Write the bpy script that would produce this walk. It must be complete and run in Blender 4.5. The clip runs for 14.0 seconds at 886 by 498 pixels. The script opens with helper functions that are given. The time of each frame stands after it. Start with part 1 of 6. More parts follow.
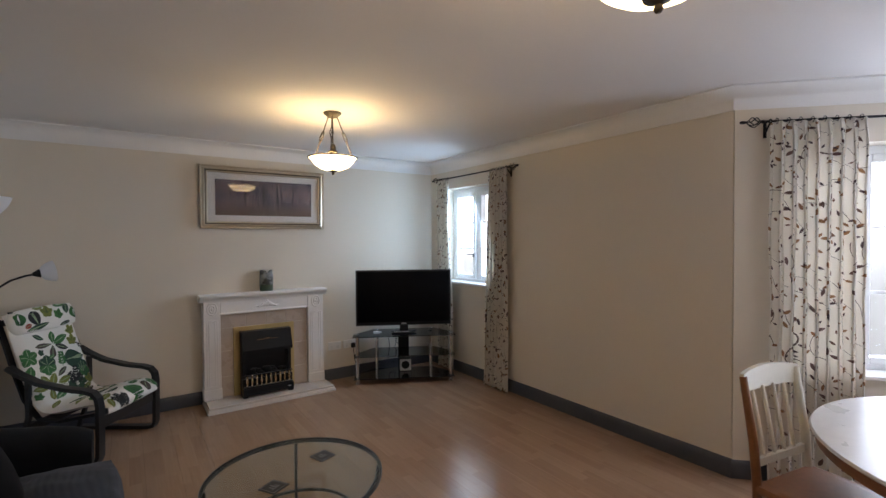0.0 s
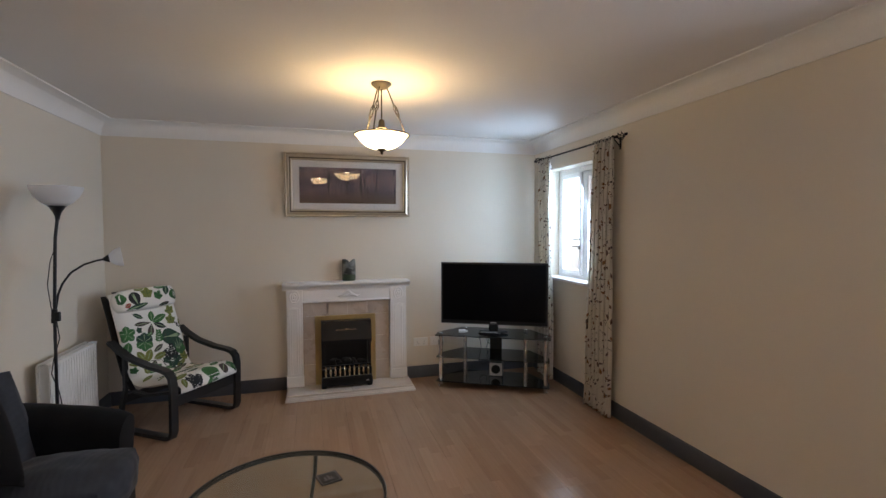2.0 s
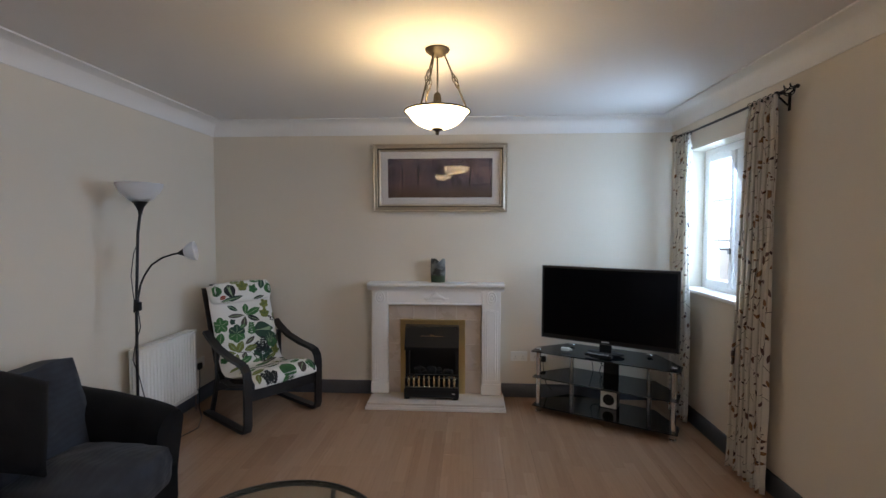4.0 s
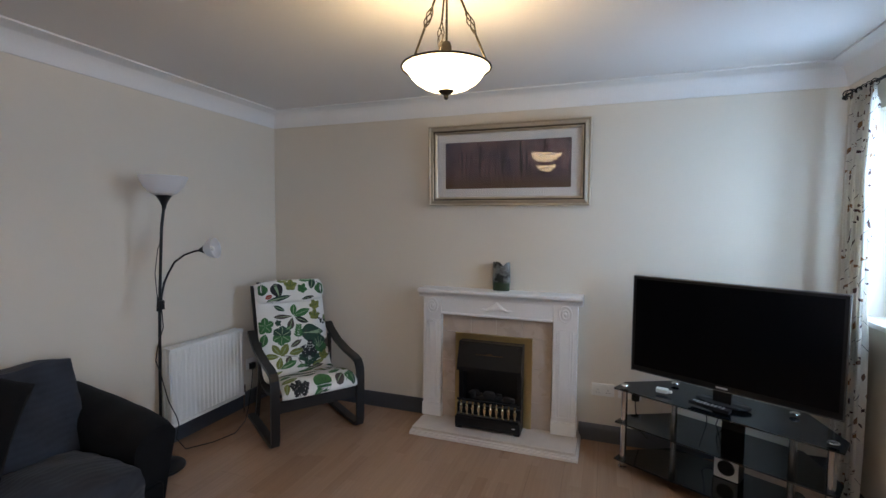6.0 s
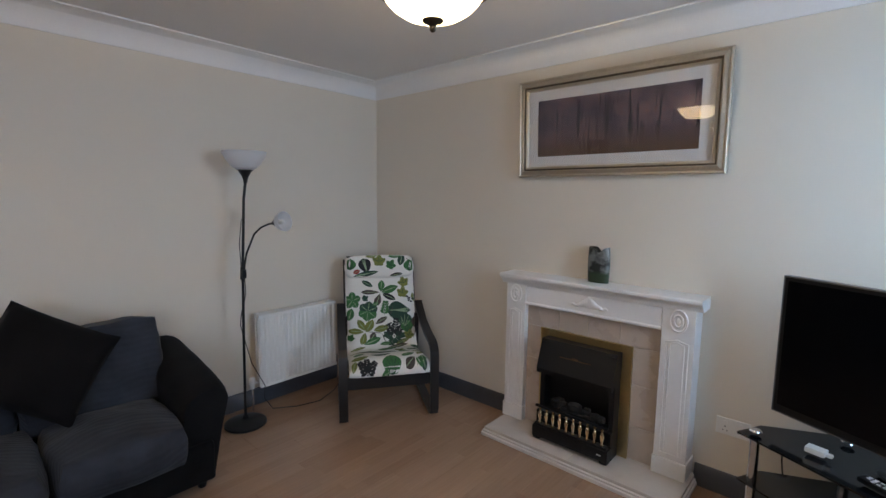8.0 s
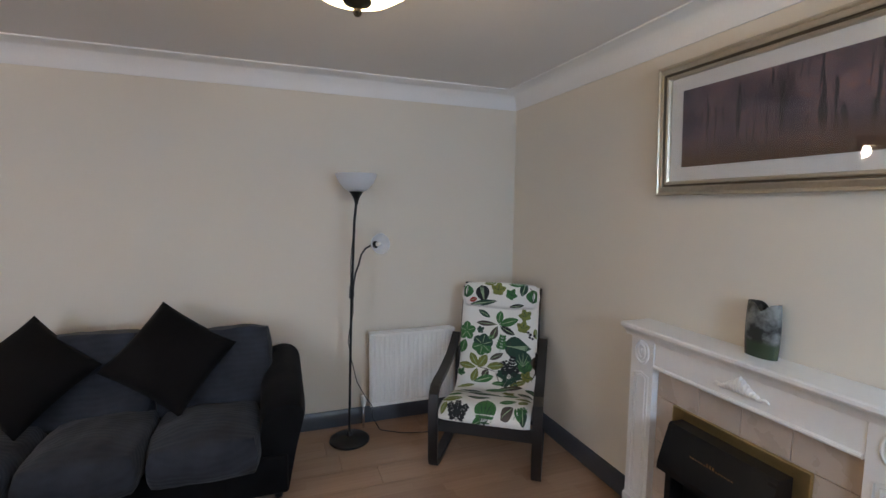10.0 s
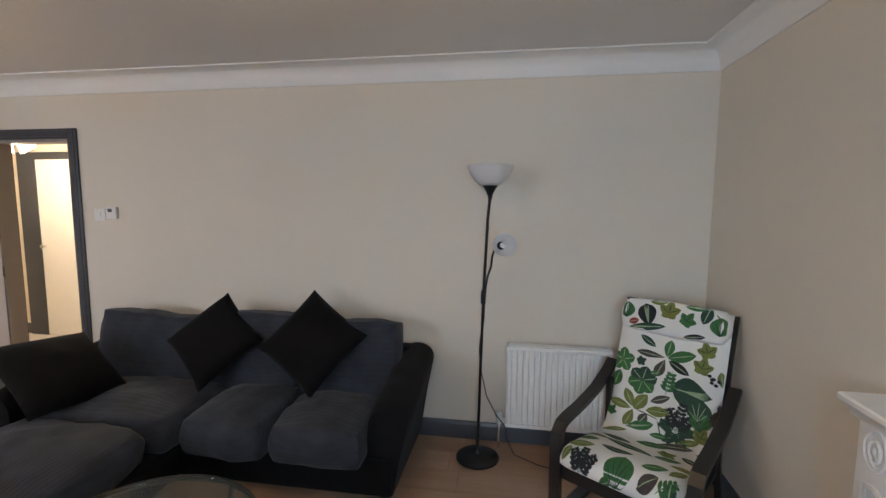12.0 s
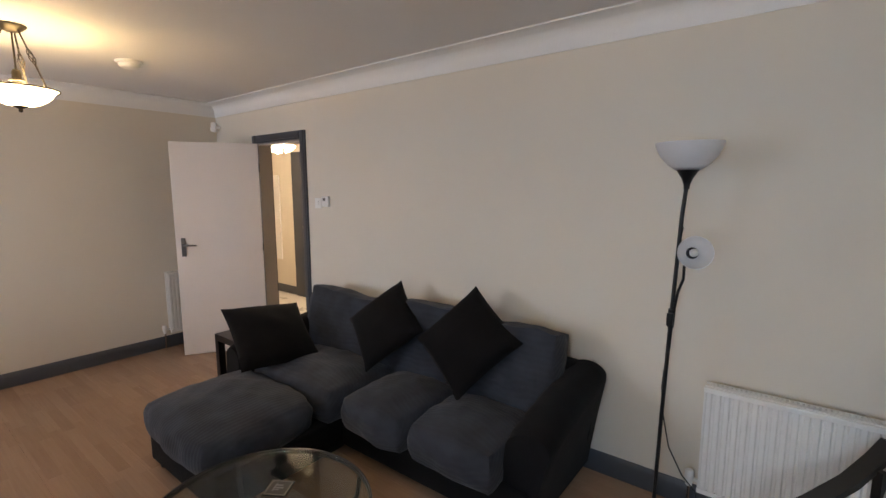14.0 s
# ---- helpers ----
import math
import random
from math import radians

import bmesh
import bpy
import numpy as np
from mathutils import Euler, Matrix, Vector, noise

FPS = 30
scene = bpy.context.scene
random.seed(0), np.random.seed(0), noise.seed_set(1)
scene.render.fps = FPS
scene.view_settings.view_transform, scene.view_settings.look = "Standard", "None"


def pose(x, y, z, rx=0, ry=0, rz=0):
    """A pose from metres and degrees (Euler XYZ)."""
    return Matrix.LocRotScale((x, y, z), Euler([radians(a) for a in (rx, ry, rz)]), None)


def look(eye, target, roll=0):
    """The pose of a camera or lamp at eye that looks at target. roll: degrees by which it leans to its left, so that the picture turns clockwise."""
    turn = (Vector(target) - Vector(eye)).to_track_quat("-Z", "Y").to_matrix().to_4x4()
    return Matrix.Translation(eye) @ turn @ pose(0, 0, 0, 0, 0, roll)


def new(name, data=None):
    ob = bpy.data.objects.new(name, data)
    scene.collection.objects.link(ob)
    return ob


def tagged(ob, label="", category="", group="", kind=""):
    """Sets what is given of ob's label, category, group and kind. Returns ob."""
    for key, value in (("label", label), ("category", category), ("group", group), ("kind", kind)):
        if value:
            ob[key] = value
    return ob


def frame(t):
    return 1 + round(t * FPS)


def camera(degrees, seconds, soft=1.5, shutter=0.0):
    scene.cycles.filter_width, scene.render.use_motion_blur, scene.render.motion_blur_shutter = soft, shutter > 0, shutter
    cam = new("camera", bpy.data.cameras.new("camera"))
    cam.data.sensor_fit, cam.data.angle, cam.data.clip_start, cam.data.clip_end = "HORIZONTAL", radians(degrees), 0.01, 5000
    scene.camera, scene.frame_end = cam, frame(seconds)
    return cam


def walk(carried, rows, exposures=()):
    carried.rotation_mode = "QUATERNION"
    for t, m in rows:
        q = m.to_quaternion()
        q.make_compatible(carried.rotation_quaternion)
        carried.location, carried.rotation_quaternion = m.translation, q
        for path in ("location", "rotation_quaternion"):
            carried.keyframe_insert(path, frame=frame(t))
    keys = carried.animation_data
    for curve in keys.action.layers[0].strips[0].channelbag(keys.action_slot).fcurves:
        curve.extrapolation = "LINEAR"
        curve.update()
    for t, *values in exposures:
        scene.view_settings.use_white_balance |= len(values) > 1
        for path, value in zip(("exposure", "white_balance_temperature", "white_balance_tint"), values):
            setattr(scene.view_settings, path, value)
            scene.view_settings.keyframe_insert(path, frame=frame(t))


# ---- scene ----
from mathutils.bvhtree import BVHTree

cam = camera(88.1, 14.0)
PATH = [
    (0, (-0.053, -0.014, 1.508), (1.084, 1.63, 1.463), -0.4),
    (0.5, (0.144, 0.023, 1.524), (1.149, 1.751, 1.46), -0.5),
    (1, (0.362, 0.088, 1.52), (1.248, 1.88, 1.477), -0.3),
    (1.5, (0.557, 0.151, 1.509), (1.289, 2.011, 1.444), -0.3),
    (2, (0.748, 0.224, 1.497), (1.292, 2.147, 1.41), -0.2),
    (2.5, (0.916, 0.295, 1.505), (1.261, 2.265, 1.453), -0.2),
    (3, (1.082, 0.391, 1.5), (1.21, 2.387, 1.447), -0.1),
    (3.5, (1.22, 0.541, 1.497), (1.216, 2.541, 1.461), -0.0),
    (4, (1.35, 0.707, 1.484), (1.229, 2.701, 1.39), 0.1),
    (4.2, (1.394, 0.785, 1.48), (1.228, 2.773, 1.35), 0.2),
    (6.3, (1.826, 1.544, 1.497), (1.087, 3.399, 1.373), 0.4),
    (6.5, (1.862, 1.618, 1.494), (1.084, 3.455, 1.35), 0.3),
    (7, (1.96, 1.786, 1.475), (1.055, 3.559, 1.286), 0.5),
    (7.5, (2.057, 1.939, 1.475), (0.954, 3.595, 1.272), 0.7),
    (7.7, (2.088, 2.004, 1.482), (0.892, 3.593, 1.264), 0.7),
    (10, (2.225, 2.95, 1.555), (0.362, 3.635, 1.37), 0.7),
    (10.5, (2.225, 3.13, 1.558), (0.276, 3.52, 1.343), 0.65),
    (11, (2.16, 3.29, 1.55), (0.176, 3.42, 1.326), 0.6),
    (11.5, (2.04, 3.465, 1.557), (0.05, 3.37, 1.345), 0.4),
    (12, (1.92, 3.592, 1.556), (-0.042, 3.275, 1.345), 0.3),
    (12.5, (1.812, 3.675, 1.545), (-0.11, 3.155, 1.366), 0.35),
    (13, (1.677, 3.756, 1.582), (-0.145, 2.957, 1.389), 0.0),
    (13.5, (1.566, 3.797, 1.582), (-0.122, 2.758, 1.333), 0.0),
    (14, (1.459, 3.82, 1.572), (-0.104, 2.604, 1.304), -0.1),
]
walk(cam, [(t, look(eye, target, roll)) for t, eye, target, roll in PATH], [(0.0, -0.72, 6650, 20), (1.0, -0.68, 6700, 21), (2.0, -0.62, 6800, 21), (4.0, -0.72, 6480, 19), (7.0, -0.62, 6250, 19), (10.0, -0.46, 6480, 19), (12.0, -0.4, 6650, 18), (14.0, -0.36, 6850, 20)])

# ---- light ----
world = bpy.data.worlds.new("sky")
scene.world = world
world.use_nodes = True
wn = world.node_tree.nodes
sky = wn.new("ShaderNodeTexSky")
sky.sky_type = "NISHITA"
sky.sun_disc = False
sky.sun_elevation, sky.sun_rotation = radians(42), radians(200)
sky.air_density, sky.dust_density = 1.0, 3.0
wn["Background"].inputs["Strength"].default_value = 0.10
world.node_tree.links.new(sky.outputs[0], wn["Background"].inputs["Color"])
sun_data = bpy.data.lights.new("sun", "SUN")
sun_data.energy, sun_data.angle, sun_data.color = 0.8, radians(12), (1.0, 0.95, 0.88)
sun = new("sun", sun_data)
sun.matrix_world = look((-6, -12, 14), (0, 0, 0))


def sky_panel(name, x, y, z, w, h, heading, power, color=(0.74, 0.84, 1.0), fall=0.12):
    """Daylight coming through one window opening; heading is the way the light travels, in degrees from x."""
    d = bpy.data.lights.new(name, "AREA")
    d.shape, d.size, d.size_y, d.energy, d.color = "RECTANGLE", w, h, power, color
    ob = new(name, d)
    a = radians(heading)
    ob.matrix_world = look((x, y, z), (x + math.cos(a), y + math.sin(a), z - fall))
    return ob


# ---- materials ----
def nodes_of(name):
    m = bpy.data.materials.new(name)
    m.use_nodes = True
    nt = m.node_tree
    return m, nt, nt.nodes["Principled BSDF"]


def add(nt, kind, **values):
    n = nt.nodes.new(kind)
    for k, v in values.items():
        n.inputs[k.replace("_", " ")].default_value = v
    return n


def mathn(nt, op, a, b=None, c=None):
    n = nt.nodes.new("ShaderNodeMath")
    n.operation = op
    for i, v in enumerate((a, b, c)):
        if v is None:
            continue
        if isinstance(v, (int, float)):
            n.inputs[i].default_value = v
        else:
            nt.links.new(v, n.inputs[i])
    return n.outputs[0]


def mix(nt, fac, a, b):
    n = nt.nodes.new("ShaderNodeMix")
    n.data_type = "RGBA"
    for i, v in ((0, fac), (6, a), (7, b)):
        if isinstance(v, (int, float)):
            n.inputs[i].default_value = v
        elif isinstance(v, tuple):
            n.inputs[i].default_value = (*v, 1)[:4]
        else:
            nt.links.new(v, n.inputs[i])
    return n.outputs[2]


def ramp(nt, fac, lo, hi):
    n = nt.nodes.new("ShaderNodeMapRange")
    n.inputs["From Min"].default_value, n.inputs["From Max"].default_value = lo, hi
    nt.links.new(fac, n.inputs["Value"])
    return n.outputs[0]


def coords(nt, kind="Object", scale=(1, 1, 1), rot=(0, 0, 0)):
    tc = nt.nodes.new("ShaderNodeTexCoord")
    mp = nt.nodes.new("ShaderNodeMapping")
    mp.inputs["Scale"].default_value = scale
    mp.inputs["Rotation"].default_value = rot
    nt.links.new(tc.outputs[kind], mp.inputs["Vector"])
    return mp.outputs[0]


def noise_of(nt, vec, scale, detail=3.0, rough=0.55):
    n = add(nt, "ShaderNodeTexNoise", Scale=scale, Detail=detail, Roughness=rough)
    nt.links.new(vec, n.inputs["Vector"])
    return n.outputs["Fac"]


def bump_to(nt, bsdf, height, strength, distance):
    b = add(nt, "ShaderNodeBump", Strength=strength, Distance=distance)
    nt.links.new(height, b.inputs["Height"])
    nt.links.new(b.outputs[0], bsdf.inputs["Normal"])


def surface(name, color, rough=0.5, metal=0.0, vary=0.12, grain=60.0, stain=3.0, bump=0.15, depth=0.002, dark=None,
            rough_vary=0.1, sheen=0.0, coat=0.0, kind="Object"):
    """A material with stains at a large scale, grain at a small one, and fine relief."""
    m, nt, b = nodes_of(name)
    v = coords(nt, kind)
    big, small = noise_of(nt, v, stain, 4), noise_of(nt, v, grain, 3)
    f = mathn(nt, "ADD", mathn(nt, "MULTIPLY", big, 0.6), mathn(nt, "MULTIPLY", small, 0.4))
    f = ramp(nt, f, 0.3, 0.7)
    other = dark or tuple(c * (1 - 2 * vary) for c in color)
    nt.links.new(mix(nt, f, other, color), b.inputs["Base Color"])
    r = mathn(nt, "ADD", mathn(nt, "MULTIPLY", mathn(nt, "SUBTRACT", big, 0.5), rough_vary * 2), rough)
    nt.links.new(r, b.inputs["Roughness"])
    b.inputs["Metallic"].default_value = metal
    b.inputs["Sheen Weight"].default_value = sheen
    b.inputs["Coat Weight"].default_value = coat
    if bump:
        bump_to(nt, b, small, bump, depth)
    return m


def glass(name, tint=(1, 1, 1), rough=0.04, shade=0.85):
    """Thin pane: mostly clear, mirrors a little more at grazing angles."""
    m = bpy.data.materials.new(name)
    m.use_nodes = True
    nt = m.node_tree
    nt.nodes.clear()
    out = nt.nodes.new("ShaderNodeOutputMaterial")
    clear = add(nt, "ShaderNodeBsdfTransparent", Color=(*[c * shade for c in tint], 1))
    gloss = add(nt, "ShaderNodeBsdfGlossy", Roughness=rough)
    face = add(nt, "ShaderNodeLayerWeight", Blend=0.5)
    fac = mathn(nt, "ADD", mathn(nt, "MULTIPLY", mathn(nt, "POWER", face.outputs["Facing"], 5.0), 0.7), 0.04)
    ms = nt.nodes.new("ShaderNodeMixShader")
    nt.links.new(fac, ms.inputs[0])
    nt.links.new(clear.outputs[0], ms.inputs[1])
    nt.links.new(gloss.outputs[0], ms.inputs[2])
    nt.links.new(ms.outputs[0], out.inputs[0])
    return m


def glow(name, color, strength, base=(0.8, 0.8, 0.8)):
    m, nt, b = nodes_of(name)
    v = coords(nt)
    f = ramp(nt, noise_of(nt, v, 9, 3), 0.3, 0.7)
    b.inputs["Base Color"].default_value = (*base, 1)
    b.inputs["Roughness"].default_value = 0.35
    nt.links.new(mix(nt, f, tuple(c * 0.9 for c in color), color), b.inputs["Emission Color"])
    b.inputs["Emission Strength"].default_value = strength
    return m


def leaf_field(nt, vec, scale, half_len, half_wid, keep, jitter=0.8, seed=0.0):
    """Scattered leaf shapes: returns the mask, a random value per leaf, and the distance across the leaf."""
    shift = add(nt, "ShaderNodeVectorMath")
    shift.operation = "ADD"
    shift.inputs[1].default_value = (seed * 1.37, seed * 2.11, 0)
    nt.links.new(vec, shift.inputs[0])
    vor = add(nt, "ShaderNodeTexVoronoi", Scale=scale, Randomness=jitter)
    vor.voronoi_dimensions = "2D"
    nt.links.new(shift.outputs[0], vor.inputs["Vector"])
    sc = nt.nodes.new("ShaderNodeVectorMath")
    sc.operation = "SUBTRACT"
    nt.links.new(shift.outputs[0], sc.inputs[0])
    nt.links.new(vor.outputs["Position"], sc.inputs[1])
    rnd = nt.nodes.new("ShaderNodeTexWhiteNoise")
    rnd.noise_dimensions = "2D"
    nt.links.new(vor.outputs["Position"], rnd.inputs["Vector"])
    rot = nt.nodes.new("ShaderNodeVectorRotate")
    rot.rotation_type = "Z_AXIS"
    nt.links.new(sc.outputs[0], rot.inputs["Vector"])
    nt.links.new(mathn(nt, "MULTIPLY", rnd.outputs["Value"], 6.283), rot.inputs["Angle"])
    sep = nt.nodes.new("ShaderNodeSeparateXYZ")
    nt.links.new(rot.outputs[0], sep.inputs[0])
    along = mathn(nt, "DIVIDE", sep.outputs[0], half_len)
    across = mathn(nt, "ABSOLUTE", mathn(nt, "DIVIDE", sep.outputs[1], half_wid))
    edge = mathn(nt, "SUBTRACT", 1.0, mathn(nt, "MULTIPLY", along, along))
    skew = mathn(nt, "MULTIPLY", edge, mathn(nt, "SUBTRACT", 1.0, mathn(nt, "MULTIPLY", along, 0.35)))
    inside = mathn(nt, "GREATER_THAN", skew, across)
    rc = nt.nodes.new("ShaderNodeSeparateColor")
    nt.links.new(rnd.outputs["Color"], rc.inputs[0])
    mask = mathn(nt, "MULTIPLY", inside, mathn(nt, "LESS_THAN", rc.outputs[1], keep))
    return mask, rc.outputs[2], across, along


M_WALL = surface("cream wall paint", (0.70, 0.632, 0.535), 0.75, vary=0.025, grain=220, stain=1.3, bump=0.12, depth=0.001)
M_CEIL = surface("white ceiling paint", (0.74, 0.715, 0.70), 0.85, vary=0.03, grain=160, stain=1.0, bump=0.12, depth=0.001)
M_COVE = surface("white coving plaster", (0.78, 0.77, 0.76), 0.7, vary=0.03, grain=90, bump=0.08)
M_TRIM = surface("dark grey gloss paint", (0.062, 0.066, 0.078), 0.35, vary=0.12, grain=50, bump=0.06)
M_WHITE = surface("white painted wood", (0.80, 0.78, 0.76), 0.38, vary=0.03, grain=45, bump=0.05)
M_UPVC = surface("white plastic window frame", (0.82, 0.83, 0.84), 0.3, vary=0.02, bump=0.03)
M_PLASTIC = surface("white plastic", (0.78, 0.77, 0.74), 0.4, vary=0.03, bump=0.02)
M_RAD = surface("white enamel", (0.76, 0.75, 0.72), 0.35, vary=0.03, bump=0.04)
M_LINING = surface("taupe door lining paint", (0.32, 0.28, 0.255), 0.45, vary=0.05, grain=60, bump=0.05)
M_DOOR = surface("pale blush door paint", (0.74, 0.66, 0.60), 0.5, vary=0.03, grain=70, bump=0.06)
M_BLACKWOOD = surface("black brown stained wood", (0.012, 0.010, 0.010), 0.35, vary=0.2, grain=70, bump=0.08)
M_BLACK = surface("black metal", (0.010, 0.010, 0.011), 0.35, metal=0.3, vary=0.1, bump=0.04)
M_BLACKPLASTIC = surface("black plastic", (0.006, 0.006, 0.007), 0.42, vary=0.1, bump=0.03)
M_BLACKPLASTIC.node_tree.nodes["Principled BSDF"].inputs["Specular IOR Level"].default_value = 0.3
M_RIM = surface("dark gunmetal rim", (0.055, 0.053, 0.05), 0.35, metal=0.8, vary=0.1, bump=0.03)
M_IRON = surface("black wrought iron", (0.013, 0.012, 0.014), 0.5, metal=0.5, vary=0.2, bump=0.15)
M_CHROME = surface("chrome", (0.75, 0.76, 0.78), 0.2, metal=1.0, vary=0.03, bump=0.0, rough_vary=0.05)
M_STEEL = surface("brushed grey steel", (0.15, 0.145, 0.14), 0.35, metal=0.9, vary=0.1, bump=0.04)
M_BRASS = surface("polished brass", (0.58, 0.45, 0.22), 0.34, metal=1.0, vary=0.06, bump=0.03)
M_FRET = surface("pale polished brass fret", (0.72, 0.62, 0.42), 0.22, metal=1.0, vary=0.05, bump=0.03)
M_ANTIQUE = surface("antique brass", (0.055, 0.043, 0.028), 0.5, metal=0.6, vary=0.2, grain=90, bump=0.12)
M_GILT = surface("champagne gilt moulding", (0.60, 0.52, 0.40), 0.34, metal=0.7, vary=0.14, grain=70, bump=0.12)
M_GILTDARK = surface("darkened gilt edge", (0.14, 0.11, 0.075), 0.45, metal=0.6, vary=0.2, bump=0.1)
M_MAT = surface("pale mount board", (0.72, 0.68, 0.64), 0.9, vary=0.02, bump=0.05)
M_HEARTH = surface("pale marble", (0.70, 0.63, 0.58), 0.22, vary=0.05, grain=16, stain=5, bump=0.0)
M_SLAB = surface("beige hearth marble", (0.62, 0.54, 0.47), 0.18, vary=0.07, grain=14, stain=6, bump=0.0)
M_TILE = surface("beige marble", (0.52, 0.43, 0.36), 0.28, vary=0.08, grain=14, stain=6, bump=0.03)
M_GROUT = surface("pale grout", (0.60, 0.54, 0.48), 0.8, vary=0.05, bump=0.1)
M_SCREEN = surface("black screen glass", (0.004, 0.004, 0.005), 0.08, vary=0.05, bump=0.0, rough_vary=0.02)
M_SCREEN.node_tree.nodes["Principled BSDF"].inputs["Specular IOR Level"].default_value = 0.12
M_BLACKGLASS = surface("smoked black glass", (0.006, 0.007, 0.009), 0.10, vary=0.05, bump=0.0, rough_vary=0.01)
M_GLASS = glass("clear glass", (0.93, 0.98, 0.96), rough=0.0, shade=0.93)
M_PICGLASS = glass("picture glass", (1, 1, 1), rough=0.0, shade=0.97)
M_PANE = glass("window glass", (1, 1, 1), rough=0.1, shade=0.95)
M_FROST = surface("frosted white shade", (0.86, 0.86, 0.88), 0.5, vary=0.03, bump=0.0)
nt_ = M_FROST.node_tree
thin, blend = add(nt_, "ShaderNodeBsdfTranslucent", Color=(0.92, 0.93, 0.95, 1)), nt_.nodes.new("ShaderNodeMixShader")
blend.inputs[0].default_value = 0.6
nt_.links.new(nt_.nodes["Principled BSDF"].outputs[0], blend.inputs[1])
nt_.links.new(thin.outputs[0], blend.inputs[2])
nt_.links.new(blend.outputs[0], nt_.nodes["Material Output"].inputs[0])
M_HALLFLOOR = surface("pale hall tiles", (0.72, 0.68, 0.62), 0.3, vary=0.04, bump=0.03)
M_CARD = surface("dark printed coaster", (0.010, 0.009, 0.009), 0.6, vary=0.2, grain=40, bump=0.05)
M_PALEWOOD = surface("cream painted chair", (0.72, 0.68, 0.58), 0.4, vary=0.05, bump=0.08)
M_ORANGEWOOD = surface("honey stained wood", (0.30, 0.12, 0.045), 0.35, vary=0.2, grain=30, bump=0.08)
M_TABLETOP = surface("worn whitewashed table top", (0.60, 0.58, 0.56), 0.3, vary=0.08, grain=20, stain=4, bump=0.05)
M_BULB = glow("lit pendant glass", (1.0, 0.74, 0.38), 14.0)
M_HALLBULB = glow("lit hall lamp glass", (1.0, 0.82, 0.52), 7.0)
M_COAL = surface("charcoal", (0.010, 0.008, 0.007), 0.9, vary=0.3, grain=30, bump=0.8, depth=0.01)
M_LABEL = surface("printed white lettering", (0.6, 0.6, 0.6), 0.5, vary=0.02, bump=0.0)


def laminate():
    m, nt, b = nodes_of("beech laminate")
    info = nt.nodes.new("ShaderNodeObjectInfo")
    tc = nt.nodes.new("ShaderNodeTexCoord")
    geo = nt.nodes.new("ShaderNodeNewGeometry")
    sep = nt.nodes.new("ShaderNodeSeparateXYZ")
    nt.links.new(geo.outputs["Position"], sep.inputs[0])
    # three printed staves across each board, cut at uneven lengths
    stave = mathn(nt, "FLOOR", mathn(nt, "DIVIDE", sep.outputs[0], 0.0643))
    wn1 = nt.nodes.new("ShaderNodeTexWhiteNoise")
    wn1.noise_dimensions = "1D"
    nt.links.new(stave, wn1.inputs["W"])
    cut = mathn(nt, "FLOOR", mathn(nt, "DIVIDE", mathn(nt, "ADD", sep.outputs[1], mathn(nt, "MULTIPLY", wn1.outputs["Value"], 3.0)), 0.43))
    wn2 = nt.nodes.new("ShaderNodeTexWhiteNoise")
    wn2.noise_dimensions = "2D"
    cmb = nt.nodes.new("ShaderNodeCombineXYZ")
    nt.links.new(stave, cmb.inputs[0])
    nt.links.new(cut, cmb.inputs[1])
    nt.links.new(cmb.outputs[0], wn2.inputs["Vector"])
    mp = nt.nodes.new("ShaderNodeMapping")
    mp.inputs["Scale"].default_value = (45, 2.2, 1)
    nt.links.new(geo.outputs["Position"], mp.inputs["Vector"])
    off = nt.nodes.new("ShaderNodeVectorMath")
    off.operation = "ADD"
    nt.links.new(mp.outputs[0], off.inputs[0])
    nt.links.new(wn2.outputs["Color"], off.inputs[1])
    grain = noise_of(nt, off.outputs[0], 1.6, 5, 0.6)
    tone = mathn(nt, "ADD", mathn(nt, "MULTIPLY", wn2.outputs["Value"], 0.55), mathn(nt, "MULTIPLY", info.outputs["Random"], 0.2))
    tone = mathn(nt, "ADD", tone, mathn(nt, "MULTIPLY", mathn(nt, "SUBTRACT", grain, 0.5), 0.9))
    col = mix(nt, ramp(nt, tone, -0.1, 0.9), (0.285, 0.172, 0.108), (0.375, 0.240, 0.158))
    nt.links.new(col, b.inputs["Base Color"])
    haze = noise_of(nt, geo.outputs["Position"], 2.5, 4)
    nt.links.new(mathn(nt, "ADD", mathn(nt, "MULTIPLY", haze, 0.12), 0.15), b.inputs["Roughness"])
    return m


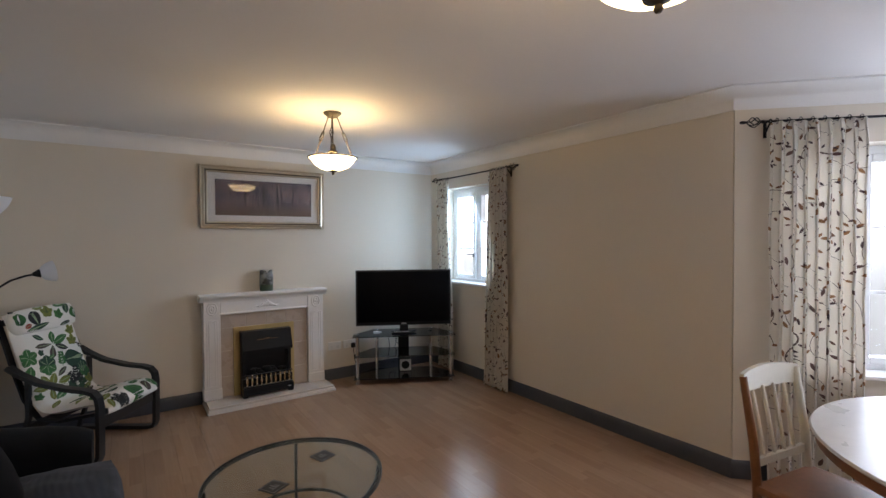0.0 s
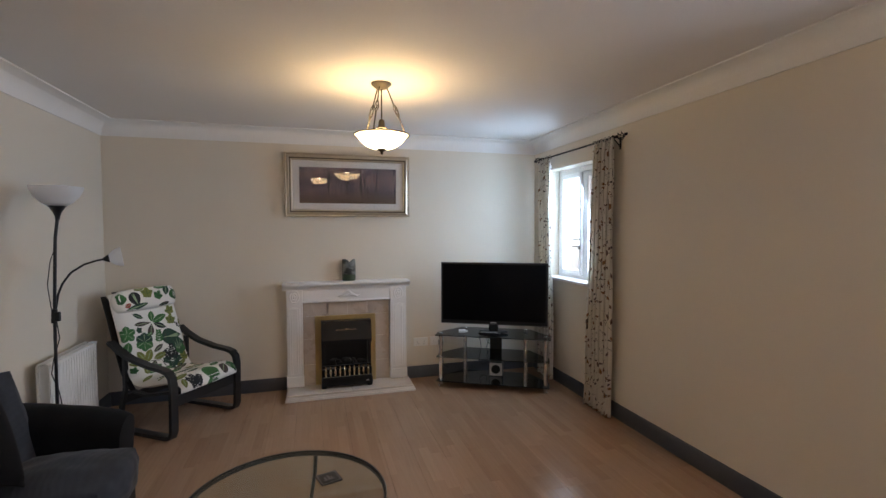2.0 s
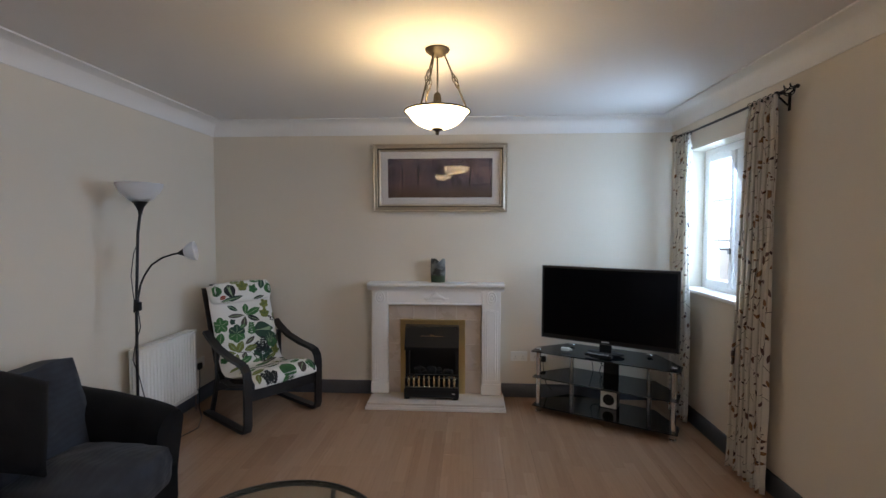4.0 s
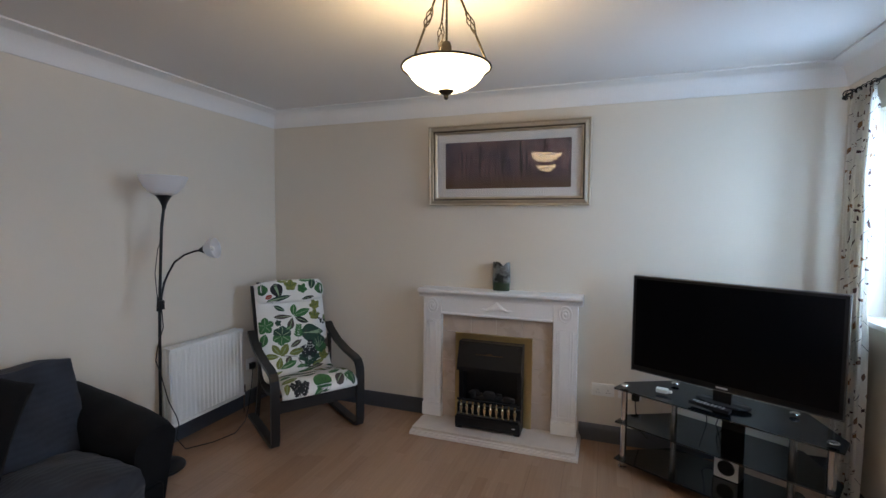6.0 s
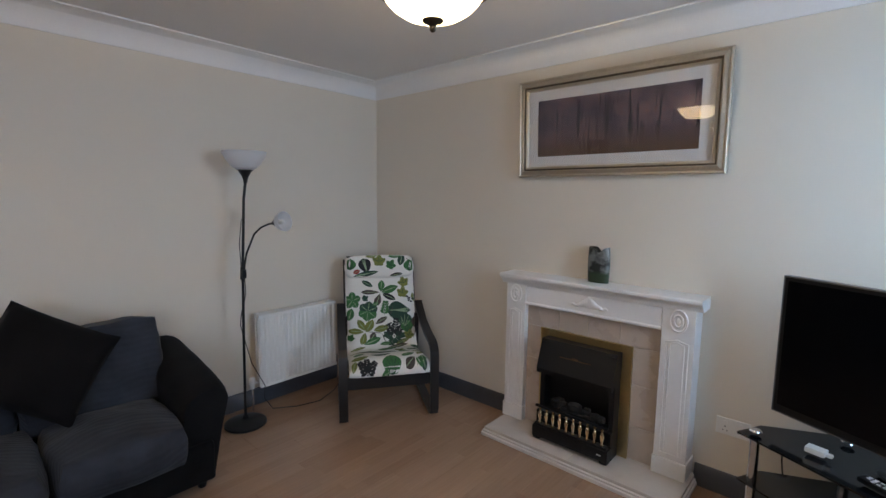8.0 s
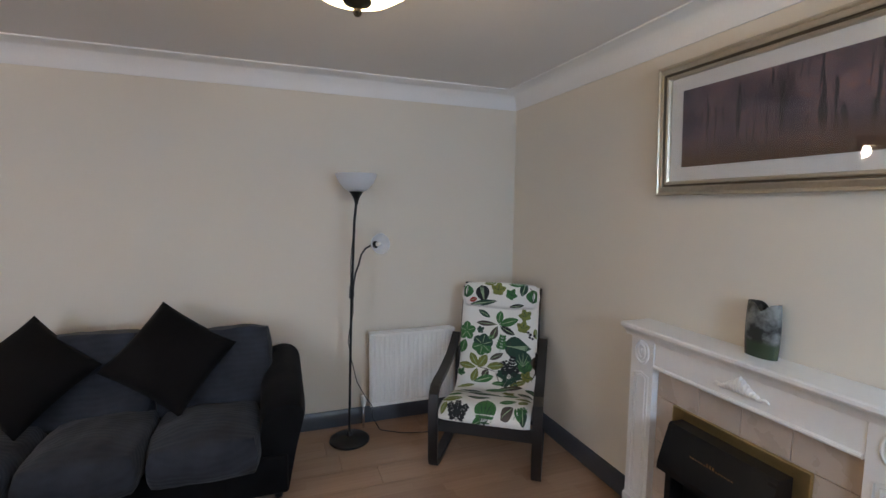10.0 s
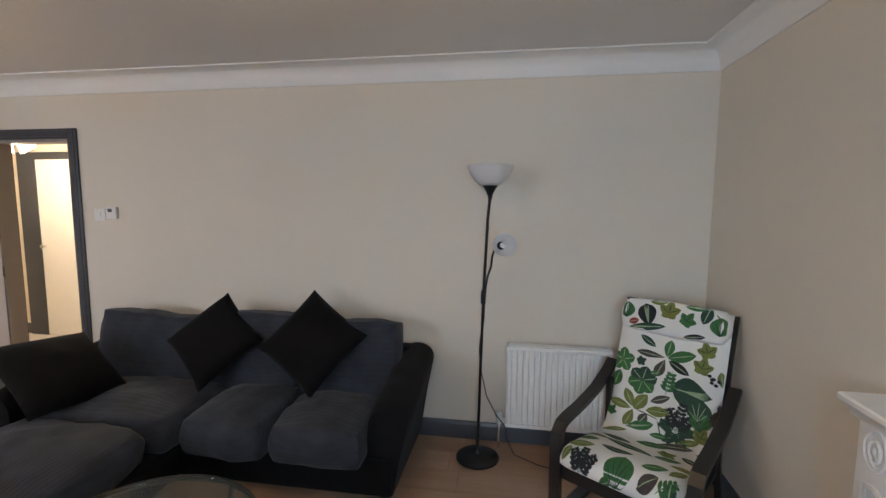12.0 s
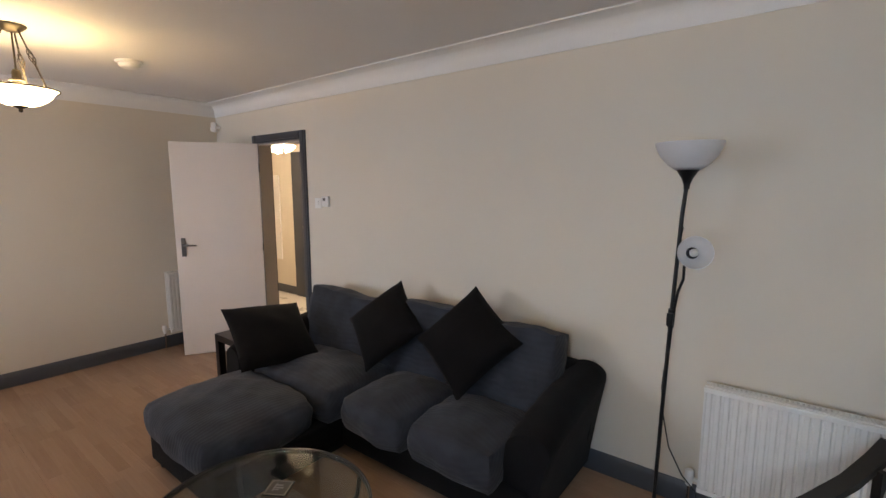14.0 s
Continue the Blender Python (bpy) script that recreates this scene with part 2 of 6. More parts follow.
def cord(name, across):
    """Dark grey corduroy: fine ribs and crushed patches."""
    m, nt, b = nodes_of(name)
    v = coords(nt)
    w = add(nt, "ShaderNodeTexWave", Scale=15.0, Distortion=3.5, Detail=3.0, Detail_Scale=0.5)
    w.bands_direction = "X"
    rib = coords(nt, rot=(0, 0, radians(90)) if across else (0, radians(40), 0))
    nt.links.new(rib, w.inputs["Vector"])
    crush = noise_of(nt, v, 7, 4)
    fib = noise_of(nt, v, 260, 2)
    f = mathn(nt, "ADD", mathn(nt, "MULTIPLY", w.outputs["Fac"], 0.06), mathn(nt, "MULTIPLY", crush, 0.94))
    col = mix(nt, ramp(nt, f, 0.25, 0.8), (0.007, 0.0082, 0.0125), (0.029, 0.036, 0.053))
    nt.links.new(col, b.inputs["Base Color"])
    b.inputs["Roughness"].default_value = 0.9
    b.inputs["Sheen Weight"].default_value = 0.08
    b.inputs["Sheen Roughness"].default_value = 0.5
    h = mathn(nt, "ADD", mathn(nt, "MULTIPLY", w.outputs["Fac"], 0.8), mathn(nt, "MULTIPLY", fib, 0.35))
    bump_to(nt, b, h, 0.24, 0.006)
    return m


def velvet(name, lo, hi):
    m, nt, b = nodes_of(name)
    v = coords(nt)
    crush, fib = noise_of(nt, v, 5, 4), noise_of(nt, v, 200, 2)
    nt.links.new(mix(nt, ramp(nt, crush, 0.3, 0.7), lo, hi), b.inputs["Base Color"])
    b.inputs["Roughness"].default_value = 0.85
    b.inputs["Sheen Weight"].default_value = 0.03
    b.inputs["Specular IOR Level"].default_value = 0.12
    bump_to(nt, b, mathn(nt, "ADD", mathn(nt, "MULTIPLY", crush, 2.0), mathn(nt, "MULTIPLY", fib, 0.3)), 0.35, 0.006)
    return m


def curtain_cloth():
    """Cream cloth with trailing brown stems and small leaves."""
    m, nt, b = nodes_of("cream leaf-print curtain cloth")
    v = coords(nt, "UV")
    wob = add(nt, "ShaderNodeTexNoise", Scale=6.0, Detail=1.0)
    nt.links.new(v, wob.inputs["Vector"])
    stem = add(nt, "ShaderNodeTexWave", Scale=1.7, Distortion=9.0, Detail=1.0, Detail_Scale=1.2)
    stem.bands_direction = "DIAGONAL"
    nt.links.new(v, stem.inputs["Vector"])
    line = mathn(nt, "LESS_THAN", mathn(nt, "ABSOLUTE", mathn(nt, "SUBTRACT", stem.outputs["Fac"], 0.5)), 0.019)
    gap = mathn(nt, "GREATER_THAN", noise_of(nt, v, 7, 1), 0.42)
    line = mathn(nt, "MULTIPLY", line, gap)
    weave = noise_of(nt, v, 350, 2)
    col = mix(nt, weave, (0.77, 0.73, 0.66), (0.86, 0.82, 0.75))
    col = mix(nt, line, col, (0.12, 0.085, 0.075))
    for scale, hl, hw, keep, seed, c1, c2 in ((10, 0.027, 0.0095, 0.62, 1, (0.32, 0.17, 0.08), (0.15, 0.09, 0.08)),
                                              (13, 0.021, 0.007, 0.45, 5, (0.09, 0.055, 0.06), (0.30, 0.16, 0.08)),
                                              (19, 0.013, 0.005, 0.2, 9, (0.08, 0.055, 0.065), (0.16, 0.08, 0.06))):
        mk, r, ac, al = leaf_field(nt, v, scale, hl, hw, keep, 0.9, seed)
        col = mix(nt, mk, col, mix(nt, ramp(nt, r, 0.35, 0.65), c1, c2))
    nt.links.new(col, b.inputs["Base Color"])
    b.inputs["Roughness"].default_value = 0.85
    bump_to(nt, b, weave, 0.2, 0.001)
    # thin cloth lets some daylight through
    out = nt.nodes["Material Output"]
    tr = nt.nodes.new("ShaderNodeBsdfTranslucent")
    nt.links.new(col, tr.inputs["Color"])
    ms = nt.nodes.new("ShaderNodeMixShader")
    ms.inputs[0].default_value = 0.42
    nt.links.new(b.outputs[0], ms.inputs[1])
    nt.links.new(tr.outputs[0], ms.inputs[2])
    nt.links.new(ms.outputs[0], out.inputs[0])
    return m


def leaf_cloth():
    """White cotton ground of the printed cushion."""
    m, nt, b = nodes_of("white cotton")
    v = coords(nt, "UV")
    weave = noise_of(nt, v, 300, 2)
    col = mix(nt, weave, (0.70, 0.68, 0.64), (0.80, 0.78, 0.74))
    soil = noise_of(nt, v, 4, 4)
    col = mix(nt, mathn(nt, "MULTIPLY", soil, 0.25), col, (0.60, 0.58, 0.53))
    nt.links.new(col, b.inputs["Base Color"])
    b.inputs["Roughness"].default_value = 0.85
    bump_to(nt, b, weave, 0.2, 0.001)
    return m


def forest_print():
    """A dusk wood: dark trunks before a violet and rust haze, drawn on a flat sheet."""
    m, nt, b = nodes_of("woodland print")
    v = coords(nt, "UV")
    sep = nt.nodes.new("ShaderNodeSeparateXYZ")
    nt.links.new(v, sep.inputs[0])
    mp = nt.nodes.new("ShaderNodeMapping")
    mp.inputs["Scale"].default_value = (1, 0.10, 1)
    nt.links.new(v, mp.inputs["Vector"])
    trunks = noise_of(nt, mp.outputs[0], 30, 3)
    trunks2 = noise_of(nt, mp.outputs[0], 60, 2)
    cloud = noise_of(nt, v, 7, 5)
    leaves = noise_of(nt, v, 45, 4)
    base = mix(nt, ramp(nt, cloud, 0.35, 0.7), (0.045, 0.035, 0.055), (0.20, 0.12, 0.13))
    warm = mathn(nt, "MULTIPLY", ramp(nt, leaves, 0.5, 0.75), ramp(nt, cloud, 0.45, 0.75))
    base = mix(nt, warm, base, (0.34, 0.13, 0.06))
    tr = mathn(nt, "MAXIMUM", mathn(nt, "GREATER_THAN", trunks, 0.585), mathn(nt, "MULTIPLY", mathn(nt, "GREATER_THAN", trunks2, 0.60), 0.7))
    col = mix(nt, mathn(nt, "MULTIPLY", tr, ramp(nt, sep.outputs[1], 0.02, 0.12)), base, (0.020, 0.013, 0.018))
    ground = ramp(nt, sep.outputs[1], 0.13, 0.02)
    col = mix(nt, ground, col, mix(nt, leaves, (0.03, 0.018, 0.012), (0.16, 0.075, 0.035)))
    nt.links.new(col, b.inputs["Base Color"])
    b.inputs["Roughness"].default_value = 0.6
    return m


def vase_glaze():
    m, nt, b = nodes_of("dark landscape glaze")
    v = coords(nt)
    cl = noise_of(nt, v, 14, 4)
    sep = nt.nodes.new("ShaderNodeSeparateXYZ")
    nt.links.new(v, sep.inputs[0])
    col = mix(nt, ramp(nt, cl, 0.42, 0.6), (0.03, 0.03, 0.028), (0.20, 0.21, 0.20))
    col = mix(nt, ramp(nt, sep.outputs[2], 0.07, 0.05), col, (0.035, 0.055, 0.03))
    nt.links.new(col, b.inputs["Base Color"])
    b.inputs["Roughness"].default_value = 0.2
    return m


M_FLOOR = laminate()
M_CORD = cord("charcoal corduroy", False)
M_CORDLONG = cord("charcoal corduroy along the chaise", True)
M_VELVET = velvet("black velvet", (0.0035, 0.0035, 0.004), (0.008, 0.0078, 0.009))
M_PILLOW = velvet("black cushion cloth", (0.003, 0.0027, 0.003), (0.007, 0.006, 0.0065))
M_CURTAIN = curtain_cloth()
M_LEAFCLOTH = leaf_cloth()
M_PRINT = forest_print()
M_INK = {k: surface(k + " printing ink", c, 0.85, vary=0.22, grain=120, stain=25, bump=0.0) for k, c in (
    ("green", (0.045, 0.17, 0.05)), ("dark_green", (0.022, 0.068, 0.042)), ("olive", (0.21, 0.23, 0.05)),
    ("brown", (0.085, 0.065, 0.055)), ("black", (0.016, 0.018, 0.020)), ("pale_green", (0.34, 0.46, 0.27)), ("red", (0.45, 0.05, 0.04)))}
M_VASE = vase_glaze()


# ---- mesh helpers ----
def part(name, bm, material, parent=None, label="", smooth=None):
    me = bpy.data.meshes.new(name)
    bmesh.ops.recalc_face_normals(bm, faces=bm.faces)
    bm.to_mesh(me)
    bm.free()
    me.materials.append(material)
    if smooth is not None:
        for p in me.polygons:
            p.use_smooth = True
        if smooth < 180:
            me.set_sharp_from_angle(angle=radians(smooth))
    ob = new(name, me)
    if parent is not None:
        ob.parent = parent
    if label:
        ob["label"] = label
    return ob


def thing(name, label, category, m=None, group=""):
    ob = new(name)
    ob.empty_display_size = 0.1
    if m is not None:
        ob.matrix_world = m
    return tagged(ob, label, category, group)


def box(bm, x0, x1, y0, y1, z0, z1, bevel=0.0, seg=2):
    r = bmesh.ops.create_cube(bm, size=1)
    vs = r["verts"]
    for v in vs:
        v.co = Vector(((x0 + x1) / 2 + v.co.x * (x1 - x0), (y0 + y1) / 2 + v.co.y * (y1 - y0), (z0 + z1) / 2 + v.co.z * (z1 - z0)))
    if bevel:
        es = list({e for v in vs for e in v.link_edges})
        bmesh.ops.bevel(bm, geom=es, offset=bevel, segments=seg, profile=0.6, affect="EDGES")
    return bm


def boxes(*items, bevel=0.0):
    bm = bmesh.new()
    for it in items:
        box(bm, *it, bevel=bevel)
    return bm


def rod(bm, a, b, r0, r1=None, seg=16):
    a, b = Vector(a), Vector(b)
    d = b - a
    m = Matrix.Translation((a + b) / 2) @ d.to_track_quat("Z", "Y").to_matrix().to_4x4()
    bmesh.ops.create_cone(bm, cap_ends=True, segments=seg, radius1=r0, radius2=r0 if r1 is None else r1, depth=d.length, matrix=m)
    return bm


def lathe(bm, profile, seg=32, at=(0, 0, 0), axis="Z", cap=True):
    """profile: (radius, height) pairs, turned round the axis."""
    rings = []
    for r, h in profile:
        ring = []
        for i in range(seg):
            a = 2 * math.pi * i / seg
            p = Vector((r * math.cos(a), r * math.sin(a), h))
            if axis == "Y":
                p = Vector((p.x, -p.z, p.y))
            elif axis == "X":
                p = Vector((p.z, p.x, p.y))
            ring.append(bm.verts.new(p + Vector(at)))
        rings.append(ring)
    for a, b in zip(rings, rings[1:]):
        for i in range(seg):
            bm.faces.new((a[i], a[(i + 1) % seg], b[(i + 1) % seg], b[i]))
    if not cap:
        for i in range(seg):
            bm.faces.new((rings[-1][i], rings[-1][(i + 1) % seg], rings[0][(i + 1) % seg], rings[0][i]))
    for ring in (rings[0], rings[-1]) if cap else ():
        if (ring[0].co - ring[seg // 2].co).length > 1e-5:
            bm.faces.new(ring)
    bmesh.ops.remove_doubles(bm, verts=bm.verts, dist=1e-6)
    return bm


def tube(bm, pts, r, seg=8, closed=False):
    pts = [Vector(p) for p in pts]
    n = len(pts)
    rings = []
    up = None
    for i, p in enumerate(pts):
        a = pts[(i - 1) % n] if closed or i else pts[i]
        b = pts[(i + 1) % n] if closed or i < n - 1 else pts[i]
        t = (b - a).normalized()
        if up is None:
            up = t.orthogonal().normalized()
        up = (up - t * up.dot(t)).normalized()
        side = t.cross(up)
        rr = r[i] if isinstance(r, (list, tuple)) else r
        rings.append([bm.verts.new(p + (up * math.cos(2 * math.pi * k / seg) + side * math.sin(2 * math.pi * k / seg)) * rr) for k in range(seg)])
    pairs = list(zip(rings, rings[1:])) + ([(rings[-1], rings[0])] if closed else [])
    for a, b in pairs:
        for k in range(seg):
            bm.faces.new((a[k], a[(k + 1) % seg], b[(k + 1) % seg], b[k]))
    if not closed:
        bm.faces.new(rings[0])
        bm.faces.new(rings[-1])
    return bm


def extrude(bm, outline, axis, lo, hi):
    """A closed outline of 2D points swept along an axis; the points take the two other axes in order."""
    def at(p, h):
        return {"x": (h, p[0], p[1]), "y": (p[0], h, p[1]), "z": (p[0], p[1], h)}[axis]
    a = [bm.verts.new(at(p, lo)) for p in outline]
    b = [bm.verts.new(at(p, hi)) for p in outline]
    n = len(outline)
    for i in range(n):
        bm.faces.new((a[i], a[(i + 1) % n], b[(i + 1) % n], b[i]))
    bm.faces.new(a)
    bm.faces.new(b)
    return bm


def cushion(bm, sx, sy, sz, e=0.35, n=18, lump=0.0, seed=0.0, at=(0, 0, 0), crown=0.0):
    """A stuffed block: a rounded box with soft edges, a crowned top and uneven filling."""
    faces0 = len(bm.faces)
    grid = {}

    def vert(p):
        key = tuple(round(c, 5) for c in p)
        if key not in grid:
            q = Vector(p)
            # round the cube: blend cube and sphere
            s = Vector((q.x * math.sqrt(max(0, 1 - q.y ** 2 / 2 - q.z ** 2 / 2 + q.y ** 2 * q.z ** 2 / 3)),
                        q.y * math.sqrt(max(0, 1 - q.z ** 2 / 2 - q.x ** 2 / 2 + q.z ** 2 * q.x ** 2 / 3)),
                        q.z * math.sqrt(max(0, 1 - q.x ** 2 / 2 - q.y ** 2 / 2 + q.x ** 2 * q.y ** 2 / 3))))
            w = q.lerp(s, e)
            co = Vector((w.x * sx / 2, w.y * sy / 2, w.z * sz / 2))
            co.z += crown * (1 - q.x ** 2) * (1 - q.y ** 2) * (1 if q.z > 0 else 0.2 * q.z)
            if lump:
                k = noise.noise(co * 7 + Vector((seed, seed * 2, 0))) + 0.5 * noise.noise(co * 17 + Vector((seed, 0, seed)))
                co += co.normalized() * k * lump
            grid[key] = bm.verts.new(co + Vector(at))
        return grid[key]

    for ax in range(3):
        for sgn in (-1, 1):
            for i in range(n):
                for j in range(n):
                    q = []
                    for di, dj in ((0, 0), (1, 0), (1, 1), (0, 1)):
                        u, v = -1 + 2 * (i + di) / n, -1 + 2 * (j + dj) / n
                        p = [0, 0, 0]
                        p[ax], p[(ax + 1) % 3], p[(ax + 2) % 3] = sgn, u, v
                        q.append(vert(p))
                    if sgn < 0:
                        q.reverse()
                    bm.faces.new(q)
    return bm


def pillow(bm, s, thick, n=20, seed=0.0):
    """A scatter cushion: two bowed sheets that meet in a pinched seam with pointed corners; stands in the local xz plane."""
    top, bot = [], []
    for i in range(n + 1):
        ra, rb = [], []
        for j in range(n + 1):
            u, v = -1 + 2 * i / n, -1 + 2 * j / n
            pinch_u = 1 - 0.06 * (1 - abs(v) ** 2)
            pinch_v = 1 - 0.06 * (1 - abs(u) ** 2)
            h = thick / 2 * ((1 - u * u) * (1 - v * v)) ** 0.42
            x, z = u * s / 2 * pinch_u, v * s / 2 * pinch_v
            k = 0.012 * noise.noise(Vector((x * 8 + seed, z * 8, seed))) * (1 - max(abs(u), abs(v)))
            edge = i in (0, n) or j in (0, n)
            a = bm.verts.new((x, h + k, z))
            ra.append(a)
            rb.append(a if edge else bm.verts.new((x, -h + k, z)))
        top.append(ra)
        bot.append(rb)
    for i in range(n):
        for j in range(n):
            bm.faces.new((top[i][j], top[i + 1][j], top[i + 1][j + 1], top[i][j + 1]))
            bm.faces.new((bot[i][j], bot[i][j + 1], bot[i + 1][j + 1], bot[i + 1][j]))
    return bm


# ---- structure ----
XW, XE, YN, YS, H = -0.945, 3.04, 4.70, -1.03, 2.41
BX, BY = 3.03, 1.30          # corner where the splayed bay begins
BL = 1.30                    # length of the splayed bay wall
EX, EY = BX + BL * math.sqrt(0.5), BY - BL * math.sqrt(0.5)
T = 0.26
DOOR0, DOOR1, DOORH = -0.262, 0.425, 1.985
HALLX = -2.45
BAY = pose(BX, BY, 0, 0, 0, -45)   # local x runs along the splayed wall, local y points outside


def structure(ob, label):
    return tagged(ob, label, kind="structure")


def wall_with_hole(name, label, x0, x1, z0, z1, holes, m, thick=T, mat=None):
    """A wall in its own plane: local x along it, y from 0 (room side) to thick, with rectangular holes (x0, x1, z0, z1)."""
    bm = bmesh.new()
    xs = sorted({x0, x1, *[h[0] for h in holes], *[h[1] for h in holes]})
    for a, b in zip(xs, xs[1:]):
        hole = next((h for h in holes if h[0] <= a and h[1] >= b), None)
        spans = [(z0, z1)] if hole is None else [(z0, hole[2]), (hole[3], z1)]
        for lo, hi in spans:
            if hi - lo > 1e-4:
                box(bm, a, b, 0, thick, lo, hi)
    bmesh.ops.remove_doubles(bm, verts=bm.verts, dist=1e-5)
    ob = part(name, bm, mat or M_WALL)
    ob.matrix_world = m
    return structure(ob, label)


# room side faces the room: each wall's local y points away from the room
wall_north = wall_with_hole("wall_north", "cream painted wall behind the fireplace", XW - 0.12, XE + T, 0, H, [], pose(0, YN, 0))
WIN1 = (3.50, 4.42, 1.0, 2.08)
wall_east = wall_with_hole("wall_east", "cream painted wall with a window opening", -YN, -BY, 0, H, [(-WIN1[1], -WIN1[0], WIN1[2], WIN1[3])],
                           pose(XE, 0, 0, 0, 0, -90))
WIN2 = (0.30, 1.20, 0.66, 2.06)
wall_bay = wall_with_hole("wall_bay", "cream painted splayed bay wall with a window", 0.012, BL, 0, H, [WIN2], BAY)
WIN3 = (-EY + 0.10, -EY + 1.20, 0.66, 2.06)
wall_bay_front = wall_with_hole("wall_bay_front", "cream painted bay wall with a window", -EY, -YS + T, 0, H, [WIN3], pose(EX, 0, 0, 0, 0, -90))
wall_south = wall_with_hole("wall_south", "cream painted end wall behind the open door", -EX - T, -XW + 0.12, 0, H, [], pose(0, YS, 0, 0, 0, 180))
wall_west = wall_with_hole("wall_west", "cream painted wall behind the sofa with a doorway", YS, YN, 0, H, [(DOOR0, DOOR1, 0, DOORH)],
                           pose(XW, 0, 0, 0, 0, 90), 0.12)
# hall beyond the doorway
HY0, HY1 = -3.3, 1.5
wall_hall = wall_with_hole("wall_hall", "warm lit cream hall wall", HY0, HY1, 0, H, [], pose(HALLX, 0, 0, 0, 0, 90), 0.1)
structure(part("wall_hall_south", boxes((HALLX, XW - 0.12, HY0 - 0.1, HY0, 0, H)), M_WALL), "warm lit cream hall end wall")
structure(part("wall_hall_north", boxes((HALLX, XW - 0.12, HY1, HY1 + 0.1, 0, H)), M_WALL), "warm lit cream hall end wall")
# out of view: added to block sunlight from the hall's open side
structure(part("wall_hall_sun_block", boxes((XW - 0.12, XW, HY0 - 0.1, YS - T, 0, H)), M_WALL), "unseen cream side wall that keeps the sun out of the hall")
structure(part("hall_floor", boxes((HALLX, XW - 0.12, HY0, HY1, -0.1, -0.002)), M_HALLFLOOR), "pale tiled hall floor")
structure(part("hall_ceiling", boxes((HALLX - 0.1, XW - 0.12, HY0 - 0.1, HY1 + 0.1, H, H + 0.1)), M_CEIL), "white hall ceiling")

structure(part("ceiling", boxes((XW - 0.12, EX + T, YS - T, YN + T, H, H + 0.12)), M_CEIL), "plain white painted ceiling")

# coving: a concave quarter profile, 0.12 m down the wall and out along the ceiling
COVE = [(0, 0), (0, -0.125), (0.008, -0.125), (0.010, -0.112)] + [(0.112 - 0.100 * math.cos(radians(a)), -0.112 + 0.100 * math.sin(radians(a))) for a in range(9, 90, 9)] + [(0.112, -0.010), (0.125, -0.009), (0.125, 0)]


def moulding(name, label, profile, pts, mat, z, inward):
    """A profile (out from the wall, up) led along a path on the floor plan, mitred at the corners; the room lies to the given side (1: right)."""
    bm = bmesh.new()
    rings = []
    n = len(pts)
    for i, p in enumerate(pts):
        p = Vector(p)
        d0 = (p - Vector(pts[i - 1])).normalized() if i else None
        d1 = (Vector(pts[i + 1]) - p).normalized() if i < n - 1 else None
        d0, d1 = d0 or d1, d1 or d0
        n0, n1 = Vector((d0.y, -d0.x)) * inward, Vector((d1.y, -d1.x)) * inward
        mn = (n0 + n1).normalized()
        k = 1 / max(0.3, mn.dot(n0))
        rings.append([bm.verts.new((p.x + mn.x * o * k, p.y + mn.y * o * k, z + u)) for o, u in profile])
    for a, b in zip(rings, rings[1:]):
        for j in range(len(profile)):
            k = (j + 1) % len(profile)
            bm.faces.new((a[j], a[k], b[k], b[j]))
    bm.faces.new(rings[0])
    bm.faces.new(rings[-1])
    ob = part(name, bm, mat, smooth=35)
    return structure(ob, label)


e = 0.001
moulding("coving", "white plaster coving round the ceiling", COVE,
         [(EX - e, YS + e), (XW + e, YS + e), (XW + e, YN - e), (XE - e, YN - e), (XE - e, BY), (EX - e, EY)], M_COVE, H - 0.001, 1)
SKIRT = [(0, 0.002), (0.018, 0.002), (0.018, 0.085), (0.014, 0.095), (0.010, 0.110), (0.006, 0.116), (0, 0.118)]
moulding("baseboard", "dark grey painted skirting board", SKIRT, [(XW + e, DOOR1 + 0.068), (XW + e, YN - e), (0.50, YN - e)], M_TRIM, 0, 1)
moulding("baseboard", "dark grey painted skirting board", SKIRT, [(1.62, YN - e), (XE - e, YN - e), (XE - e, BY), (EX - e, EY), (EX - e, YS + e), (XW + e, YS + e), (XW + e, DOOR0 - 0.068)], M_TRIM, 0, 1)
moulding("baseboard", "dark grey painted hall skirting board", SKIRT, [(HALLX + e, HY0), (HALLX + e, -1.912)], M_TRIM, 0, 1)
moulding("baseboard", "dark grey painted hall skirting board", SKIRT, [(HALLX + e, -0.848), (HALLX + e, HY1)], M_TRIM, 0, 1)

